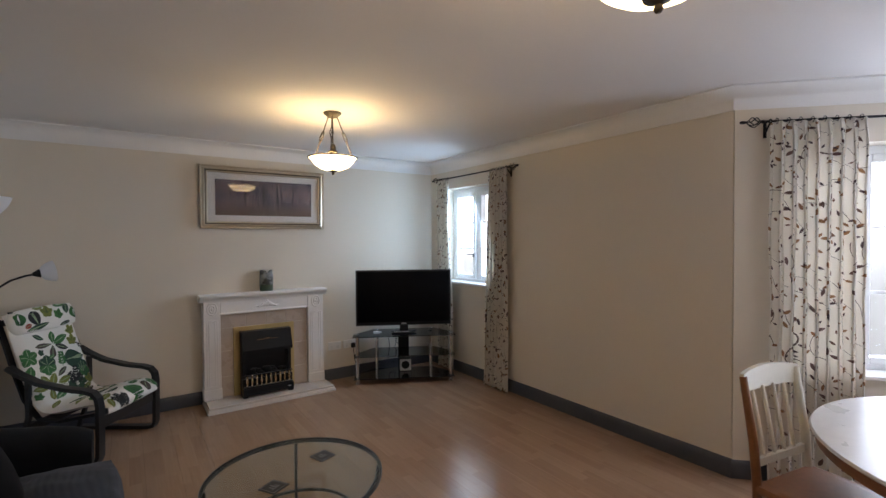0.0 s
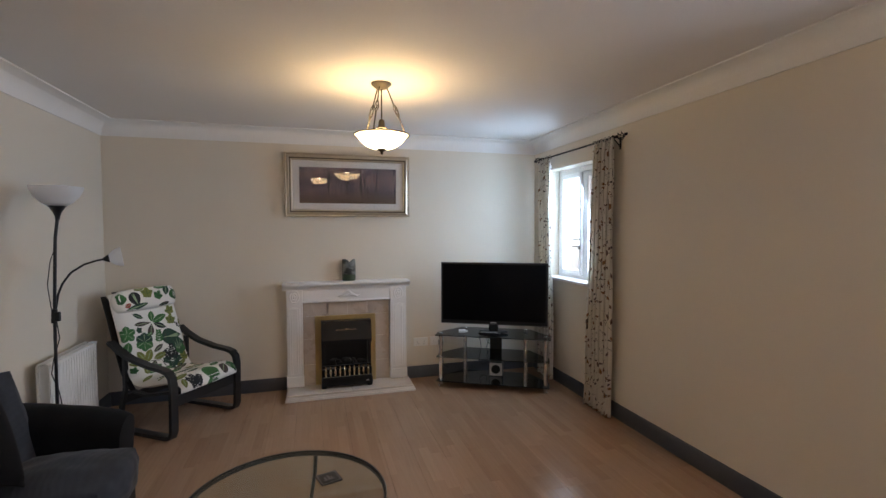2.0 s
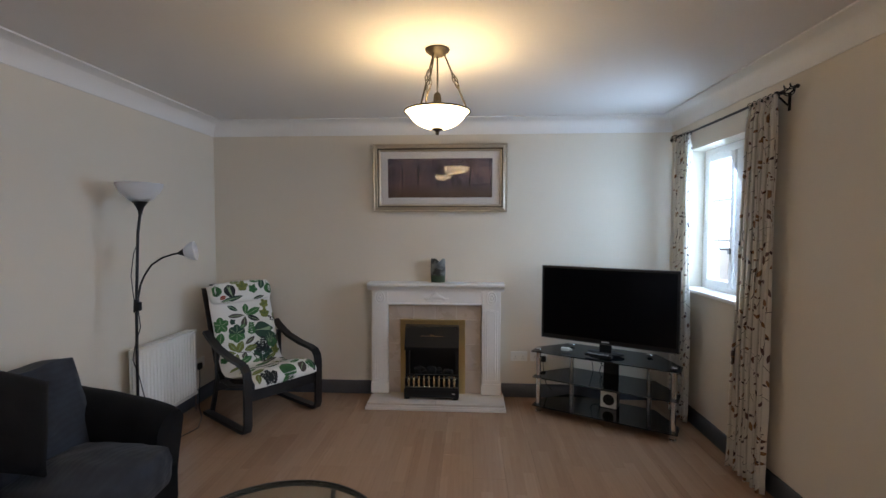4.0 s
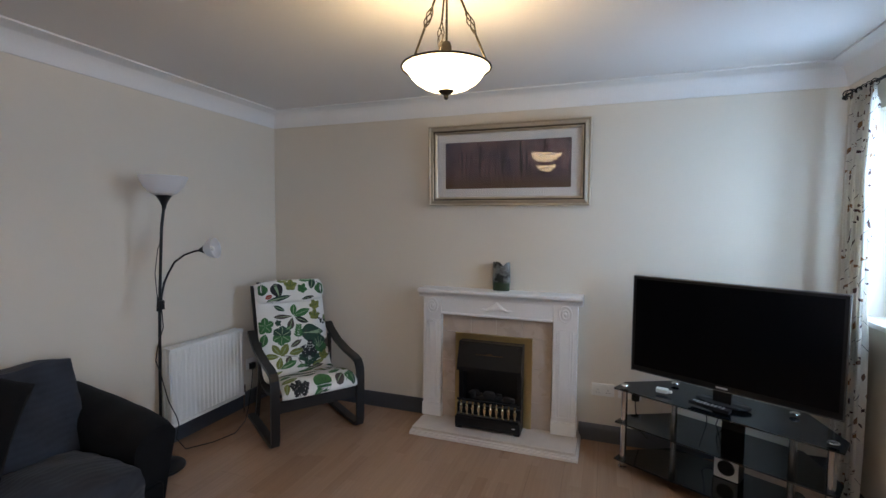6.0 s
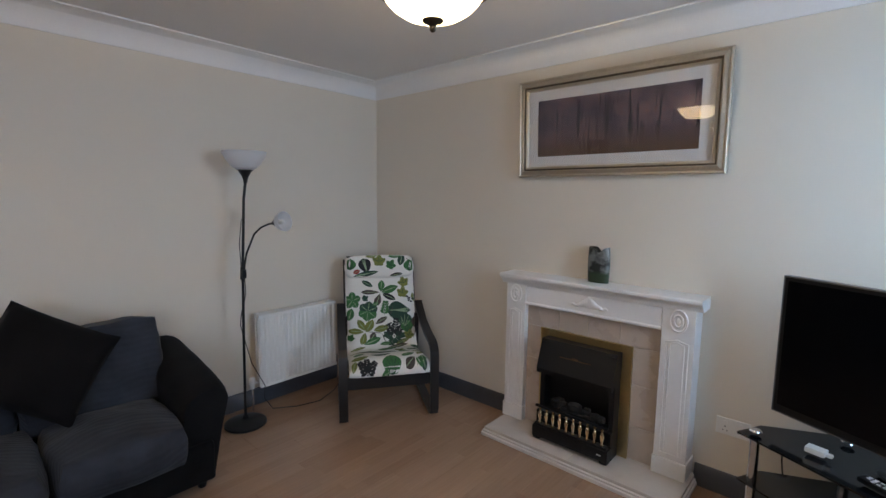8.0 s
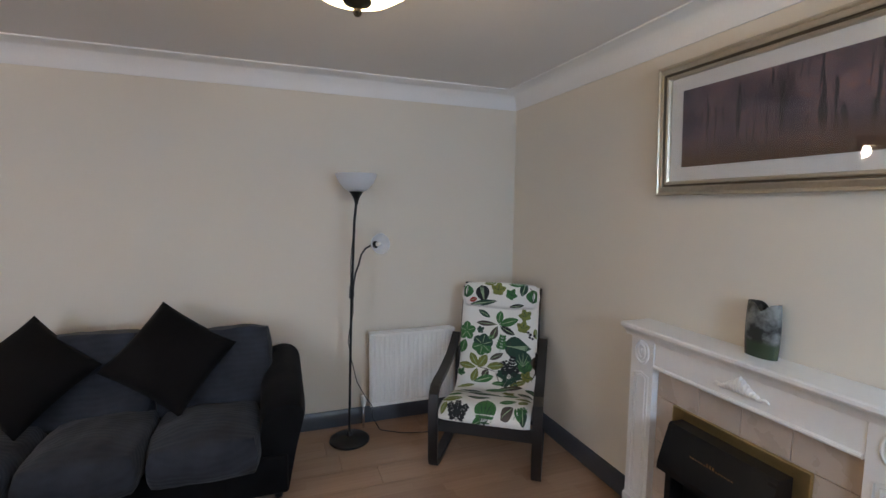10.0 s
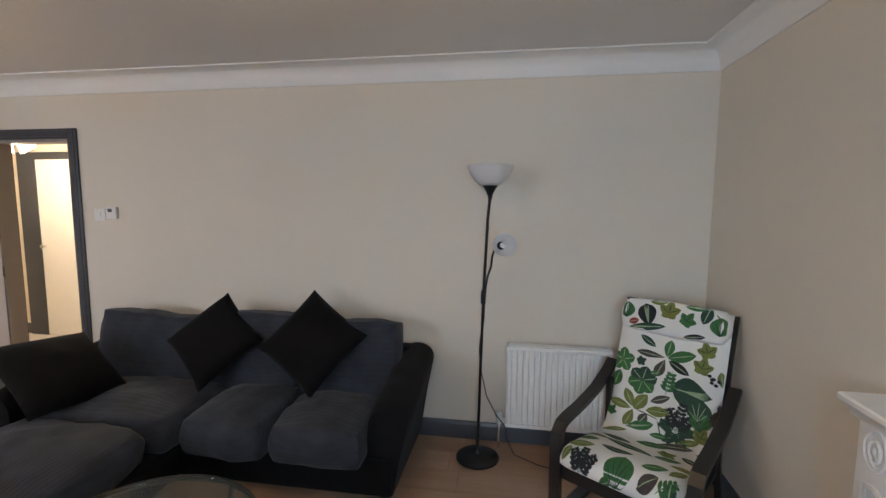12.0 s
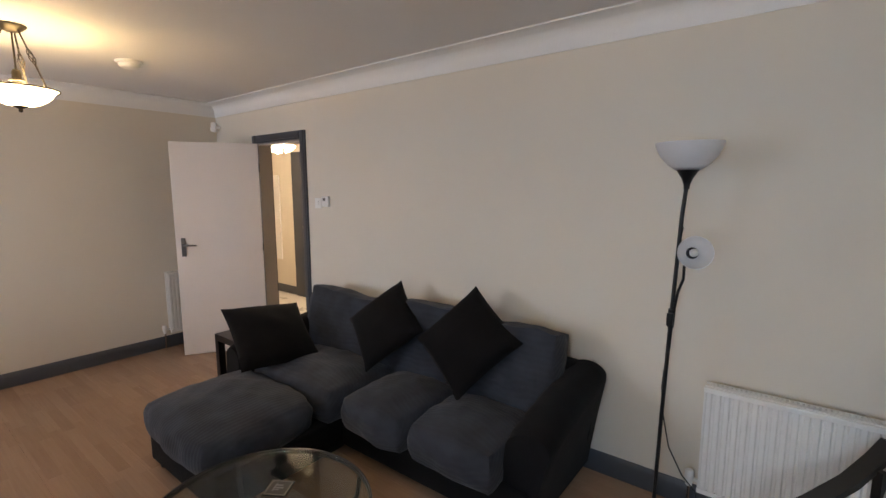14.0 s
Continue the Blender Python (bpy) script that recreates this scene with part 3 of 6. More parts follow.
# door lining and architrave
frame_ob = thing("door_1", "dark grey moulded door surround round the open hall doorway", "door")
structure(frame_ob, "dark grey moulded door surround round the open hall doorway")
for nm, y0, y1 in (("jamb", DOOR0 - 0.002, DOOR0 + 0.026), ("jamb", DOOR1 - 0.026, DOOR1 + 0.002)):
    part(nm, boxes((XW - 0.121, XW + 0.002, y0, y1, 0, DOORH)), M_LINING, frame_ob, "taupe painted door lining")
part("head", boxes((XW - 0.121, XW + 0.002, DOOR0 + 0.026, DOOR1 - 0.026, DOORH - 0.026, DOORH)), M_LINING, frame_ob, "taupe painted door lining")
for side in (1, -1):
    xa = XW + 0.001 if side > 0 else XW - 0.121
    for y0, y1, z0, z1 in ((DOOR0 - 0.066, DOOR0 + 0.006, 0, DOORH + 0.066), (DOOR1 - 0.006, DOOR1 + 0.066, 0, DOORH + 0.066), (DOOR0 + 0.006, DOOR1 - 0.006, DOORH - 0.006, DOORH + 0.066)):
        bm = bmesh.new()
        box(bm, xa, xa + side * 0.016, y0, y1, z0, z1, 0.003)
        ins = 0.016
        vert = z1 - z0 > y1 - y0
        box(bm, xa, xa + side * 0.023, y0 + ins if vert else y0, y1 - ins if vert else y1, z0 if vert else z0 + ins, z1 if vert else z1 - ins, 0.004)
        part("architrave", bm, M_TRIM, frame_ob)

# the leaf stands open, swung past a right angle towards the end wall
leaf_dir = math.degrees(math.atan2(-0.66 + 0.24, -0.27 + 0.93))
door_leaf = thing("door_leaf", "pale flush interior door standing open into the room", "door", pose(XW + 0.012, DOOR0 + 0.02, 0.004, 0, 0, leaf_dir))
part("panel", boxes((0.0, 0.735, -0.038, 0.0, 0.004, DOORH - 0.012), bevel=0.002), M_DOOR, door_leaf)
for hz in (0.25, 1.0, 1.75):
    bm = bmesh.new()
    rod(bm, (-0.004, 0.004, hz - 0.04), (-0.004, 0.004, hz + 0.04), 0.006, seg=10)
    part("hinge", bm, M_STEEL, door_leaf)
for sgn in (1, -1):
    y0 = 0.0005 if sgn > 0 else -0.0385
    bm = bmesh.new()
    box(bm, 0.655, 0.692, y0, y0 + sgn * 0.006, 0.94, 1.11, 0.002)
    hp = part("handle_plate", bm, M_STEEL, door_leaf, "satin steel handle plate")
    bm = bmesh.new()
    tube(bm, [(0.672, y0 + sgn * 0.004, 1.045), (0.672, y0 + sgn * 0.045, 1.045), (0.66, y0 + sgn * 0.052, 1.045), (0.56, y0 + sgn * 0.052, 1.043)], [0.008, 0.008, 0.009, 0.007], 10)
    part("lever", bm, M_STEEL, hp, smooth=60)


# windows
def window(name, label, w, h, m, sill=True):
    """White plastic window with a fixed light and an opening casement, in the local xz plane, y outwards."""
    win = thing(name, label, "window", m)
    structure(win, label)
    f = 0.055
    y0, y1 = 0.13, 0.20
    for nm, b in (("window_frame", (0, f, y0, y1, 0, h)), ("window_frame", (w - f, w, y0, y1, 0, h)),
                  ("window_frame", (f, w - f, y0, y1, 0, f)), ("window_frame", (f, w - f, y0, y1, h - f, h)),
                  ("mullion", (w / 2 - 0.03, w / 2 + 0.03, y0, y1, f, h - f))):
        part(nm, boxes(b, bevel=0.006), M_UPVC, win)
    for a, b in ((f, w / 2 - 0.03), (w / 2 + 0.03, w - f)):
        sash = bmesh.new()
        for bb in ((a, a + 0.045, f, h - f), (b - 0.045, b, f, h - f), (a + 0.045, b - 0.045, f, f + 0.045), (a + 0.045, b - 0.045, h - f - 0.045, h - f)):
            box(sash, bb[0] + 0.001, bb[1] - 0.001, y0 - 0.012, y1 - 0.01, bb[2] + 0.001, bb[3] - 0.001, 0.005)
        cs = part("casement", sash, M_UPVC, win)
        pane = part("pane", boxes((a + 0.04, b - 0.04, y0 + 0.02, y0 + 0.026, f + 0.04, h - f - 0.04)), M_PANE, cs)
        pane.visible_shadow = False
        for k in (1, 2):
            zb = f + 0.045 + (h - 2 * f - 0.09) * k / 3
            part("glazing_bar", boxes((a + 0.04, b - 0.04, y0 + 0.012, y0 + 0.019, zb - 0.009, zb + 0.009)), M_UPVC, cs)
        bm = bmesh.new()
        box(bm, b - 0.034, b - 0.014, y0 - 0.03, y0 - 0.012, 0.30, 0.34, 0.003)
        box(bm, b - 0.130, b - 0.018, y0 - 0.036, y0 - 0.024, 0.325, 0.341, 0.004)
        part("window_handle", bm, M_STEEL, cs)
    if sill:
        part("window_sill", boxes((-0.035, w + 0.035, -0.035, y0 - 0.002, -0.004, 0.022), bevel=0.006), M_WHITE, win)
    return win


window("window_1", "white plastic casement window with a painted sill", WIN1[1] - WIN1[0], WIN1[3] - WIN1[2], pose(XE, WIN1[1], WIN1[2], 0, 0, -90))
window("window_2", "white plastic bay window behind leaf print curtains", WIN2[1] - WIN2[0], WIN2[3] - WIN2[2], BAY @ pose(WIN2[0], 0, WIN2[2]))
window("window_3", "white plastic bay window", WIN3[1] - WIN3[0], WIN3[3] - WIN3[2], pose(EX, -WIN3[0], WIN3[2], 0, 0, -90))

sky_panel("window_light", XE + 0.225, (WIN1[0] + WIN1[1]) / 2, (WIN1[2] + WIN1[3]) / 2, 0.86, 1.02, 150, 68, (0.48, 0.75, 1.0), 0.3)
c2 = BAY @ Vector(((WIN2[0] + WIN2[1]) / 2, 0.225, (WIN2[2] + WIN2[3]) / 2))
sky_panel("window_light", c2.x, c2.y, c2.z, 0.84, 1.34, 200, 36, (0.66, 0.81, 1.0), 0.2)
sky_panel("window_light", EX + 0.225, -(WIN3[0] + WIN3[1]) / 2, 1.36, 1.04, 1.34, 155, 88, (0.66, 0.81, 1.0), 0.15)
for n_, (lx, ly) in enumerate(((1.172, 3.13), (0.855, 0.515))):
    d = bpy.data.lights.new("pendant_bulb", "POINT")
    d.energy, d.color, d.shadow_soft_size = 26, (1.0, 0.74, 0.33), 0.035
    new("pendant_bulb", d).location = (lx, ly, 2.082)
d = bpy.data.lights.new("hall_bulb", "POINT")
d.energy, d.color, d.shadow_soft_size = 78, (1.0, 0.85, 0.60), 0.08
new("hall_bulb", d).location = (-1.66, -1.0, 1.92)

# outside: pale ground and a self-lit curved backdrop that whitens the panes and adds daylight
structure(part("ground", boxes((EX + T + 0.02, 60, -40, 40, -0.30, -0.15)), surface("pale paving outside", (0.35, 0.34, 0.32), 0.9)), "pale ground outside the windows")
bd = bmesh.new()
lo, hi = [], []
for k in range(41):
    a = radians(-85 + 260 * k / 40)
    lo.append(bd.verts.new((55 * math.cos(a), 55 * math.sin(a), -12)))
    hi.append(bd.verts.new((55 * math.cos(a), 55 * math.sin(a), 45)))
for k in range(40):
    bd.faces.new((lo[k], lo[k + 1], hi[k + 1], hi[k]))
structure(part("backdrop", bd, glow("glowing backdrop sky", (0.78, 0.91, 1.0), 8.0)), "glowing curved sheet standing in for the bright outdoors")

# ---- things ----
def pendant(x, y):
    p = thing("pendant_lamp", "antique brass pendant lamp with a lit white glass bowl", "lamp", pose(x, y, H), "pendant lamps")
    bm = bmesh.new()
    lathe(bm, [(0.0, -0.038), (0.018, -0.038), (0.036, -0.032), (0.050, -0.020), (0.060, -0.012), (0.064, -0.005), (0.064, -0.0005), (0, -0.0005)], 32)
    part("canopy", bm, M_ANTIQUE, p, smooth=40)
    bm = bmesh.new()
    rod(bm, (0, 0, -0.038), (0, 0, -0.235), 0.0045)
    part("stem", bm, M_ANTIQUE, p, smooth=60)
    bm = bmesh.new()
    lathe(bm, [(0, -0.225), (0.014, -0.225), (0.020, -0.240), (0.021, -0.270), (0.034, -0.275), (0.034, -0.282), (0.022, -0.285), (0.020, -0.305), (0, -0.305)], 20)
    part("socket", bm, M_ANTIQUE, p, smooth=40)
    for k in range(3):
        a = radians(4 + 120 * k)
        arm = bmesh.new()
        top, low = (0.038, -0.030), (0.160, -0.318)

        def along(f):
            return (top[0] + (low[0] - top[0]) * f, top[1] + (low[1] - top[1]) * f)
        c, s = math.cos(a), math.sin(a)
        for f0, f1 in ((0, 0.30), (0.62, 1.0)):
            (r0, z0), (r1, z1) = along(f0), along(f1)
            tube(arm, [(r0 * c, r0 * s, z0), (r1 * c, r1 * s, z1)], 0.0044, 8)
        for q in range(4):
            pts = []
            for i in range(13):
                f = 0.30 + 0.32 * i / 12
                r, z = along(f)
                wob = 0.013 * math.sin(math.pi * i / 12)
                th = radians(90 * q + 200 * i / 12)
                pts.append(((r + wob * math.cos(th)) * c - wob * math.sin(th) * s, (r + wob * math.cos(th)) * s + wob * math.sin(th) * c, z))
            tube(arm, pts, 0.0026, 6)
        part("arm", arm, M_ANTIQUE, p, smooth=60)
    bm = bmesh.new()
    tube(bm, [(0.171 * math.cos(2 * math.pi * i / 48), 0.171 * math.sin(2 * math.pi * i / 48), -0.322) for i in range(48)], 0.0045, 8, True)
    part("rim", bm, M_ANTIQUE, p, smooth=60)
    bm = bmesh.new()
    outer = [(0.168, -0.320), (0.160, -0.326), (0.146, -0.342), (0.136, -0.358), (0.118, -0.376), (0.090, -0.394), (0.058, -0.406), (0.020, -0.411)]
    inner = [(r - 0.004, z + 0.004) for r, z in reversed(outer)]
    lathe(bm, outer + inner, 40, cap=False)
    bowl = part("glass_bowl", bm, M_BULB, p, "lit white alabaster glass bowl", smooth=60)
    bm = bmesh.new()
    lathe(bm, [(0, -0.412), (0.034, -0.404), (0.030, -0.414), (0.016, -0.420), (0.008, -0.426), (0.010, -0.434), (0.006, -0.441), (0, -0.443)], 20)
    part("finial", bm, M_ANTIQUE, p, smooth=50)
    return p


pendant(1.172, 3.13)
pendant(0.855, 0.515)

# smoke alarm
sa = thing("smoke_alarm", "round white plastic smoke alarm on the ceiling", "smoke alarm", pose(0.22, 0.20, H))
bm = bmesh.new()
lathe(bm, [(0, -0.022), (0.070, -0.022), (0.080, -0.014), (0.080, -0.0005), (0, -0.0005)], 32)
part("base", bm, M_PLASTIC, sa, smooth=40)
bm = bmesh.new()
lathe(bm, [(0, -0.048), (0.042, -0.047), (0.058, -0.038), (0.064, -0.024), (0, -0.024)], 32)
part("cover", bm, M_PLASTIC, sa, smooth=40)

# framed print
pic = thing("framed_picture", "wide woodland print in a champagne gilt frame with glass", "picture", pose(0, YN - 0.006, 1.618, 2.15, 0, 0))
PX0, PX1, PZ0, PZ1 = 0.502, 1.660, 0.0, 0.584


def frame_ring(bm, x0, x1, z0, z1, prof):
    """A mitred picture moulding: prof gives (inset, y) pairs."""
    loops = []
    for ins, y in prof:
        loops.append([bm.verts.new(v) for v in ((x0 + ins, y, z0 + ins), (x1 - ins, y, z0 + ins), (x1 - ins, y, z1 - ins), (x0 + ins, y, z1 - ins))])
    for a, b in zip(loops, loops[1:]):
        for i in range(4):
            bm.faces.new((a[i], a[(i + 1) % 4], b[(i + 1) % 4], b[i]))
    return bm


part("outer_moulding", frame_ring(bmesh.new(), PX0, PX1, PZ0, PZ1, [(0, 0), (0, -0.030), (0.006, -0.036), (0.012, -0.034), (0.016, -0.028), (0.018, -0.029), (0.036, -0.036), (0.040, -0.034)]), M_GILT, pic)
part("dark_line", frame_ring(bmesh.new(), PX0, PX1, PZ0, PZ1, [(0.040, -0.034), (0.043, -0.026), (0.050, -0.026)]), M_GILTDARK, pic)
part("inner_moulding", frame_ring(bmesh.new(), PX0, PX1, PZ0, PZ1, [(0.050, -0.026), (0.053, -0.031), (0.061, -0.028), (0.066, -0.018), (0.066, -0.010)]), M_GILT, pic)
part("backing", boxes((PX0 + 0.004, PX1 - 0.004, -0.006, -0.001, PZ0 + 0.004, PZ1 - 0.004)), M_BLACKWOOD, pic)
part("mount", boxes((PX0 + 0.055, PX1 - 0.055, -0.010, -0.0065, PZ0 + 0.055, PZ1 - 0.055)), M_MAT, pic, "pale mount board")
ix0, ix1, iz0, iz1 = PX0 + 0.128, PX1 - 0.128, PZ0 + 0.125, PZ1 - 0.125
bm = bmesh.new()
vs = [bm.verts.new(v) for v in ((ix0, -0.0115, iz0), (ix1, -0.0115, iz0), (ix1, -0.0115, iz1), (ix0, -0.0115, iz1))]
fc = bm.faces.new(vs)
uv = bm.loops.layers.uv.new("UVMap")
for lp in fc.loops:
    lp[uv].uv = (lp.vert.co.x, lp.vert.co.z - iz0)
part("print", bm, M_PRINT, pic, "dusk woodland print in violet and rust")
pg = part("picture_glass", boxes((PX0 + 0.064, PX1 - 0.064, -0.0165, -0.0145, PZ0 + 0.064, PZ1 - 0.064)), M_PICGLASS, pic)
pg.visible_shadow = False

# fireplace
fp = thing("fireplace", "white painted fire surround with beige marble and a pale hearth", "fireplace", pose(0, 0, 0))
FX0, FX1 = 0.470, 1.634
part("hearth_step", boxes((0.494, 1.640, 4.326, YN - 0.002, 0.001, 0.022), bevel=0.004), M_HEARTH, fp)
part("hearth_step", boxes((0.500, 1.634, 4.332, YN - 0.002, 0.0225, 0.036), bevel=0.004), M_HEARTH, fp)
for a, b in ((0.509, 1.0675), (1.0685, 1.625)):
    part("hearth_slab", boxes((a, b, 4.342, YN - 0.002, 0.0365, 0.056), bevel=0.004), M_SLAB, fp, "beige marble hearth slab")
LEGS = ((0.503, 0.642), (1.448, 1.604))
for a, b in LEGS:
    bm = bmesh.new()
    box(bm, a, b, 4.566, YN - 0.002, 0.057, 0.955, 0.003)
    box(bm, a - 0.006, b + 0.006, 4.558, YN - 0.002, 0.057, 0.150, 0.004)
    lg = part("pilaster", bm, M_WHITE, fp)
    for ins in (0.026, 0.044):
        rise = 0.786 - (ins - 0.026) * 0.6
        bm = bmesh.new()
        tube(bm, [(a + ins, 4.566, 0.180), (a + ins, 4.566, rise - 0.012), ((a + b) / 2, 4.566, rise), (b - ins, 4.566, rise - 0.012), (b - ins, 4.566, 0.180)], 0.0042, 8, True)
        part("panel_moulding", bm, M_WHITE, lg, "narrow raised panel moulding", smooth=60)
    bm = bmesh.new()
    cx, cz = (a + b) / 2, 0.885
    for rx, rz, y in ((0.040, 0.054, 4.561), (0.020, 0.030, 4.559)):
        tube(bm, [(cx + rx * math.cos(2 * math.pi * i / 28), y + 0.003, cz + rz * math.sin(2 * math.pi * i / 28)) for i in range(28)], 0.0055, 8, True)
    cushion(bm, 0.020, 0.014, 0.030, 0.9, 6, at=(cx, 4.563, cz))
    part("rosette", bm, M_WHITE, lg, "oval moulded rosette", smooth=60)
bm = bmesh.new()
box(bm, 0.644, 1.446, 4.572, YN - 0.002, 0.825, 0.955, 0.002)
tube(bm, [(0.644, 4.570, 0.832), (1.442, 4.570, 0.832)], 0.009, 8)
tube(bm, [(0.644, 4.572, 0.945), (1.442, 4.572, 0.945)], 0.005, 8)
part("frieze", bm, M_WHITE, fp)
bm = bmesh.new()
rng = random.Random(4)
for i in range(-6, 7):
    hgt = 0.058 * (1 - abs(i) / 7) ** 1.4 + 0.010
    cushion(bm, 0.020 + 0.006 * rng.random(), 0.030, hgt, 0.9, 5, at=(1.055 + i * 0.0125, 4.569, 0.868 + hgt / 2 + 0.004 * rng.random()))
for s_ in (-1, 1):
    tube(bm, [(1.055 + s_ * (0.06 + 0.007 * i), 4.569, 0.880 - 0.006 * math.sin(i * 0.9) - 0.001 * i) for i in range(8)], [0.010 - 0.0008 * i for i in range(8)], 8)
part("carving", bm, M_WHITE, fp, "moulded floral swag", smooth=70)
bm = bmesh.new()
extrude(bm, [(YN - 0.002, 0.946), (4.562, 0.946), (4.560, 0.954), (4.554, 0.966), (4.544, 0.976), (4.536, 0.981), (4.534, 0.986), (4.526, 0.988), (4.523, 0.992), (4.523, 1.005), (4.528, 1.010), (YN - 0.002, 1.010)], "x", FX0, FX1)
part("mantel_shelf", bm, M_WHITE, fp, smooth=30)
# marble slips as separate tiles
BXa, BXb, BZ = 0.752, 1.305, 0.695
part("tile_backing", boxes((0.643, BXa + 0.01, 4.604, 4.616, 0.057, 0.826), (BXb - 0.01, 1.442, 4.604, 4.616, 0.057, 0.826), (BXa + 0.01, BXb - 0.01, 4.604, 4.616, BZ - 0.01, 0.826)), M_GROUT, fp)
for a, b in ((0.645, BXa), (BXb, 1.440)):
    for z0, z1 in ((0.059, 0.243), (0.246, 0.482), (0.485, 0.693)):
        part("marble_tile", boxes((a + 0.001, b - 0.001, 4.598, 4.605, z0, z1), bevel=0.0015), M_TILE, fp)
for a, b in ((0.645, 0.862), (0.865, 1.046), (1.049, 1.230), (1.233, 1.440)):
    part("marble_tile", boxes((a + 0.001, b - 0.001, 4.598, 4.605, 0.696, 0.822), bevel=0.0015), M_TILE, fp)

fire = thing("electric_fire", "black electric fire with brass trim standing in the surround", "fire", pose(0, 0, 0.0565))
bm = bmesh.new()
for x0, x1, z0, z1 in ((BXa - 0.002, BXa + 0.055, 0, BZ - 0.056), (BXb - 0.055, BXb + 0.002, 0, BZ - 0.056), (BXa + 0.055, BXb - 0.055, BZ - 0.112, BZ - 0.056)):
    box(bm, x0, x1, 4.580, 4.5975, z0, z1, 0.003)
part("brass_trim", bm, M_BRASS, fire, "polished brass trim")
fx0, fx1 = BXa + 0.052, BXb - 0.052
bm = boxes((fx0, fx0 + 0.030, 4.50, 4.590, 0.0, 0.585), (fx1 - 0.030, fx1, 4.50, 4.590, 0.0, 0.585), (fx0 + 0.03, fx1 - 0.03, 4.575, 4.590, 0.0, 0.585), bevel=0.002)
part("casing", bm, M_BLACKPLASTIC, fire)
bm = bmesh.new()
extrude(bm, [(4.58, 0.598), (4.512, 0.598), (4.506, 0.590), (4.452, 0.432), (4.452, 0.405), (4.47, 0.405), (4.58, 0.50)], "x", fx0 - 0.002, fx1 + 0.002)
part("hood", bm, M_BLACKPLASTIC, fire)
bm = bmesh.new()
for i in range(-7, 8):
    box(bm, 1.0285 + i * 0.0125 - 0.004, 1.0285 + i * 0.0125 + 0.004, 4.4780, 4.4805, 0.518, 0.523 if abs(i) > 1 else 0.532)
part("hood_scroll", bm, M_FRET, fire, "thin gilt scroll on the hood")
bm = bmesh.new()
rng = random.Random(8)
for i in range(26):
    s_ = 0.03 + 0.03 * rng.random()
    cushion(bm, s_ * 1.4, s_, s_, 0.7, 4, 0.006, i * 1.7, (fx0 + 0.06 + (fx1 - fx0 - 0.12) * rng.random(), 4.50 + 0.05 * rng.random(), 0.17 + 0.06 * rng.random()))
tagged(part("coals", bm, M_COAL, fire, "unlit imitation coals"), kind="stuff")
bm = bmesh.new()
box(bm, fx0 - 0.004, fx1 + 0.004, 4.425, 4.50, 0.018, 0.085, 0.006)
box(bm, fx0 + 0.004, fx1 - 0.004, 4.430, 4.470, 0.082, 0.098, 0.004)
box(bm, fx0 + 0.004, fx1 - 0.004, 4.440, 4.460, 0.196, 0.206, 0.003)
for x in (fx0 + 0.02, fx1 - 0.02):
    cushion(bm, 0.05, 0.06, 0.020, 0.5, 6, at=(x, 4.46, 0.010))
box(bm, fx0 - 0.002, fx1 + 0.002, 4.47, 4.58, 0.085, 0.165, 0.003)
part("fret_base", bm, M_BLACKPLASTIC, fire)
for i in range(10):
    x = fx0 + 0.035 + (fx1 - fx0 - 0.07) * i / 9
    bm = bmesh.new()
    lathe(bm, [(0, 0.098), (0.010, 0.098), (0.012, 0.106), (0.007, 0.114), (0.011, 0.136), (0.013, 0.150), (0.008, 0.170), (0.005, 0.178), (0.009, 0.186), (0.006, 0.196), (0, 0.196)], 12, (x, 4.450, 0))
    part("fret_bar", bm, M_FRET, fire, "brass fret baluster", smooth=50)
bm = boxes((1.20, 1.225, 4.4225, 4.4245, 0.050, 0.056))
part("maker_plate", bm, M_LABEL, fire)

# vase
vz = thing("vase", "dark glazed oval vase with a dipped rim on the mantelpiece", "vase", pose(1.068, 4.648, 1.0105))
bm = bmesh.new()
rings = []
for r in range(11):
    f = r / 10
    ring = []
    for i in range(36):
        a = 2 * math.pi * i / 36
        sx, sy = 0.060 + 0.004 * math.sin(math.pi * f), 0.030 + 0.004 * math.sin(math.pi * f)
        dip = 0.030 * math.exp(-((math.cos(a) - 0.15) / 0.35) ** 2)
        ring.append(bm.verts.new((sx * math.cos(a), sy * math.sin(a), (0.205 - dip) * f)))
    rings.append(ring)
for ra, rb in zip(rings, rings[1:]):
    for i in range(36):
        bm.faces.new((ra[i], ra[(i + 1) % 36], rb[(i + 1) % 36], rb[i]))
bm.faces.new(rings[0])
inner = [bm.verts.new((v.co.x * 0.90, v.co.y * 0.84, v.co.z - 0.002)) for v in rings[-1]]
deep = [bm.verts.new((v.co.x * 0.88, v.co.y * 0.80, 0.03)) for v in rings[-1]]
for ra, rb in ((rings[-1], inner), (inner, deep)):
    for i in range(36):
        bm.faces.new((ra[i], ra[(i + 1) % 36], rb[(i + 1) % 36], rb[i]))
bm.faces.new(deep)
part("body", bm, M_VASE, vz, smooth=50)

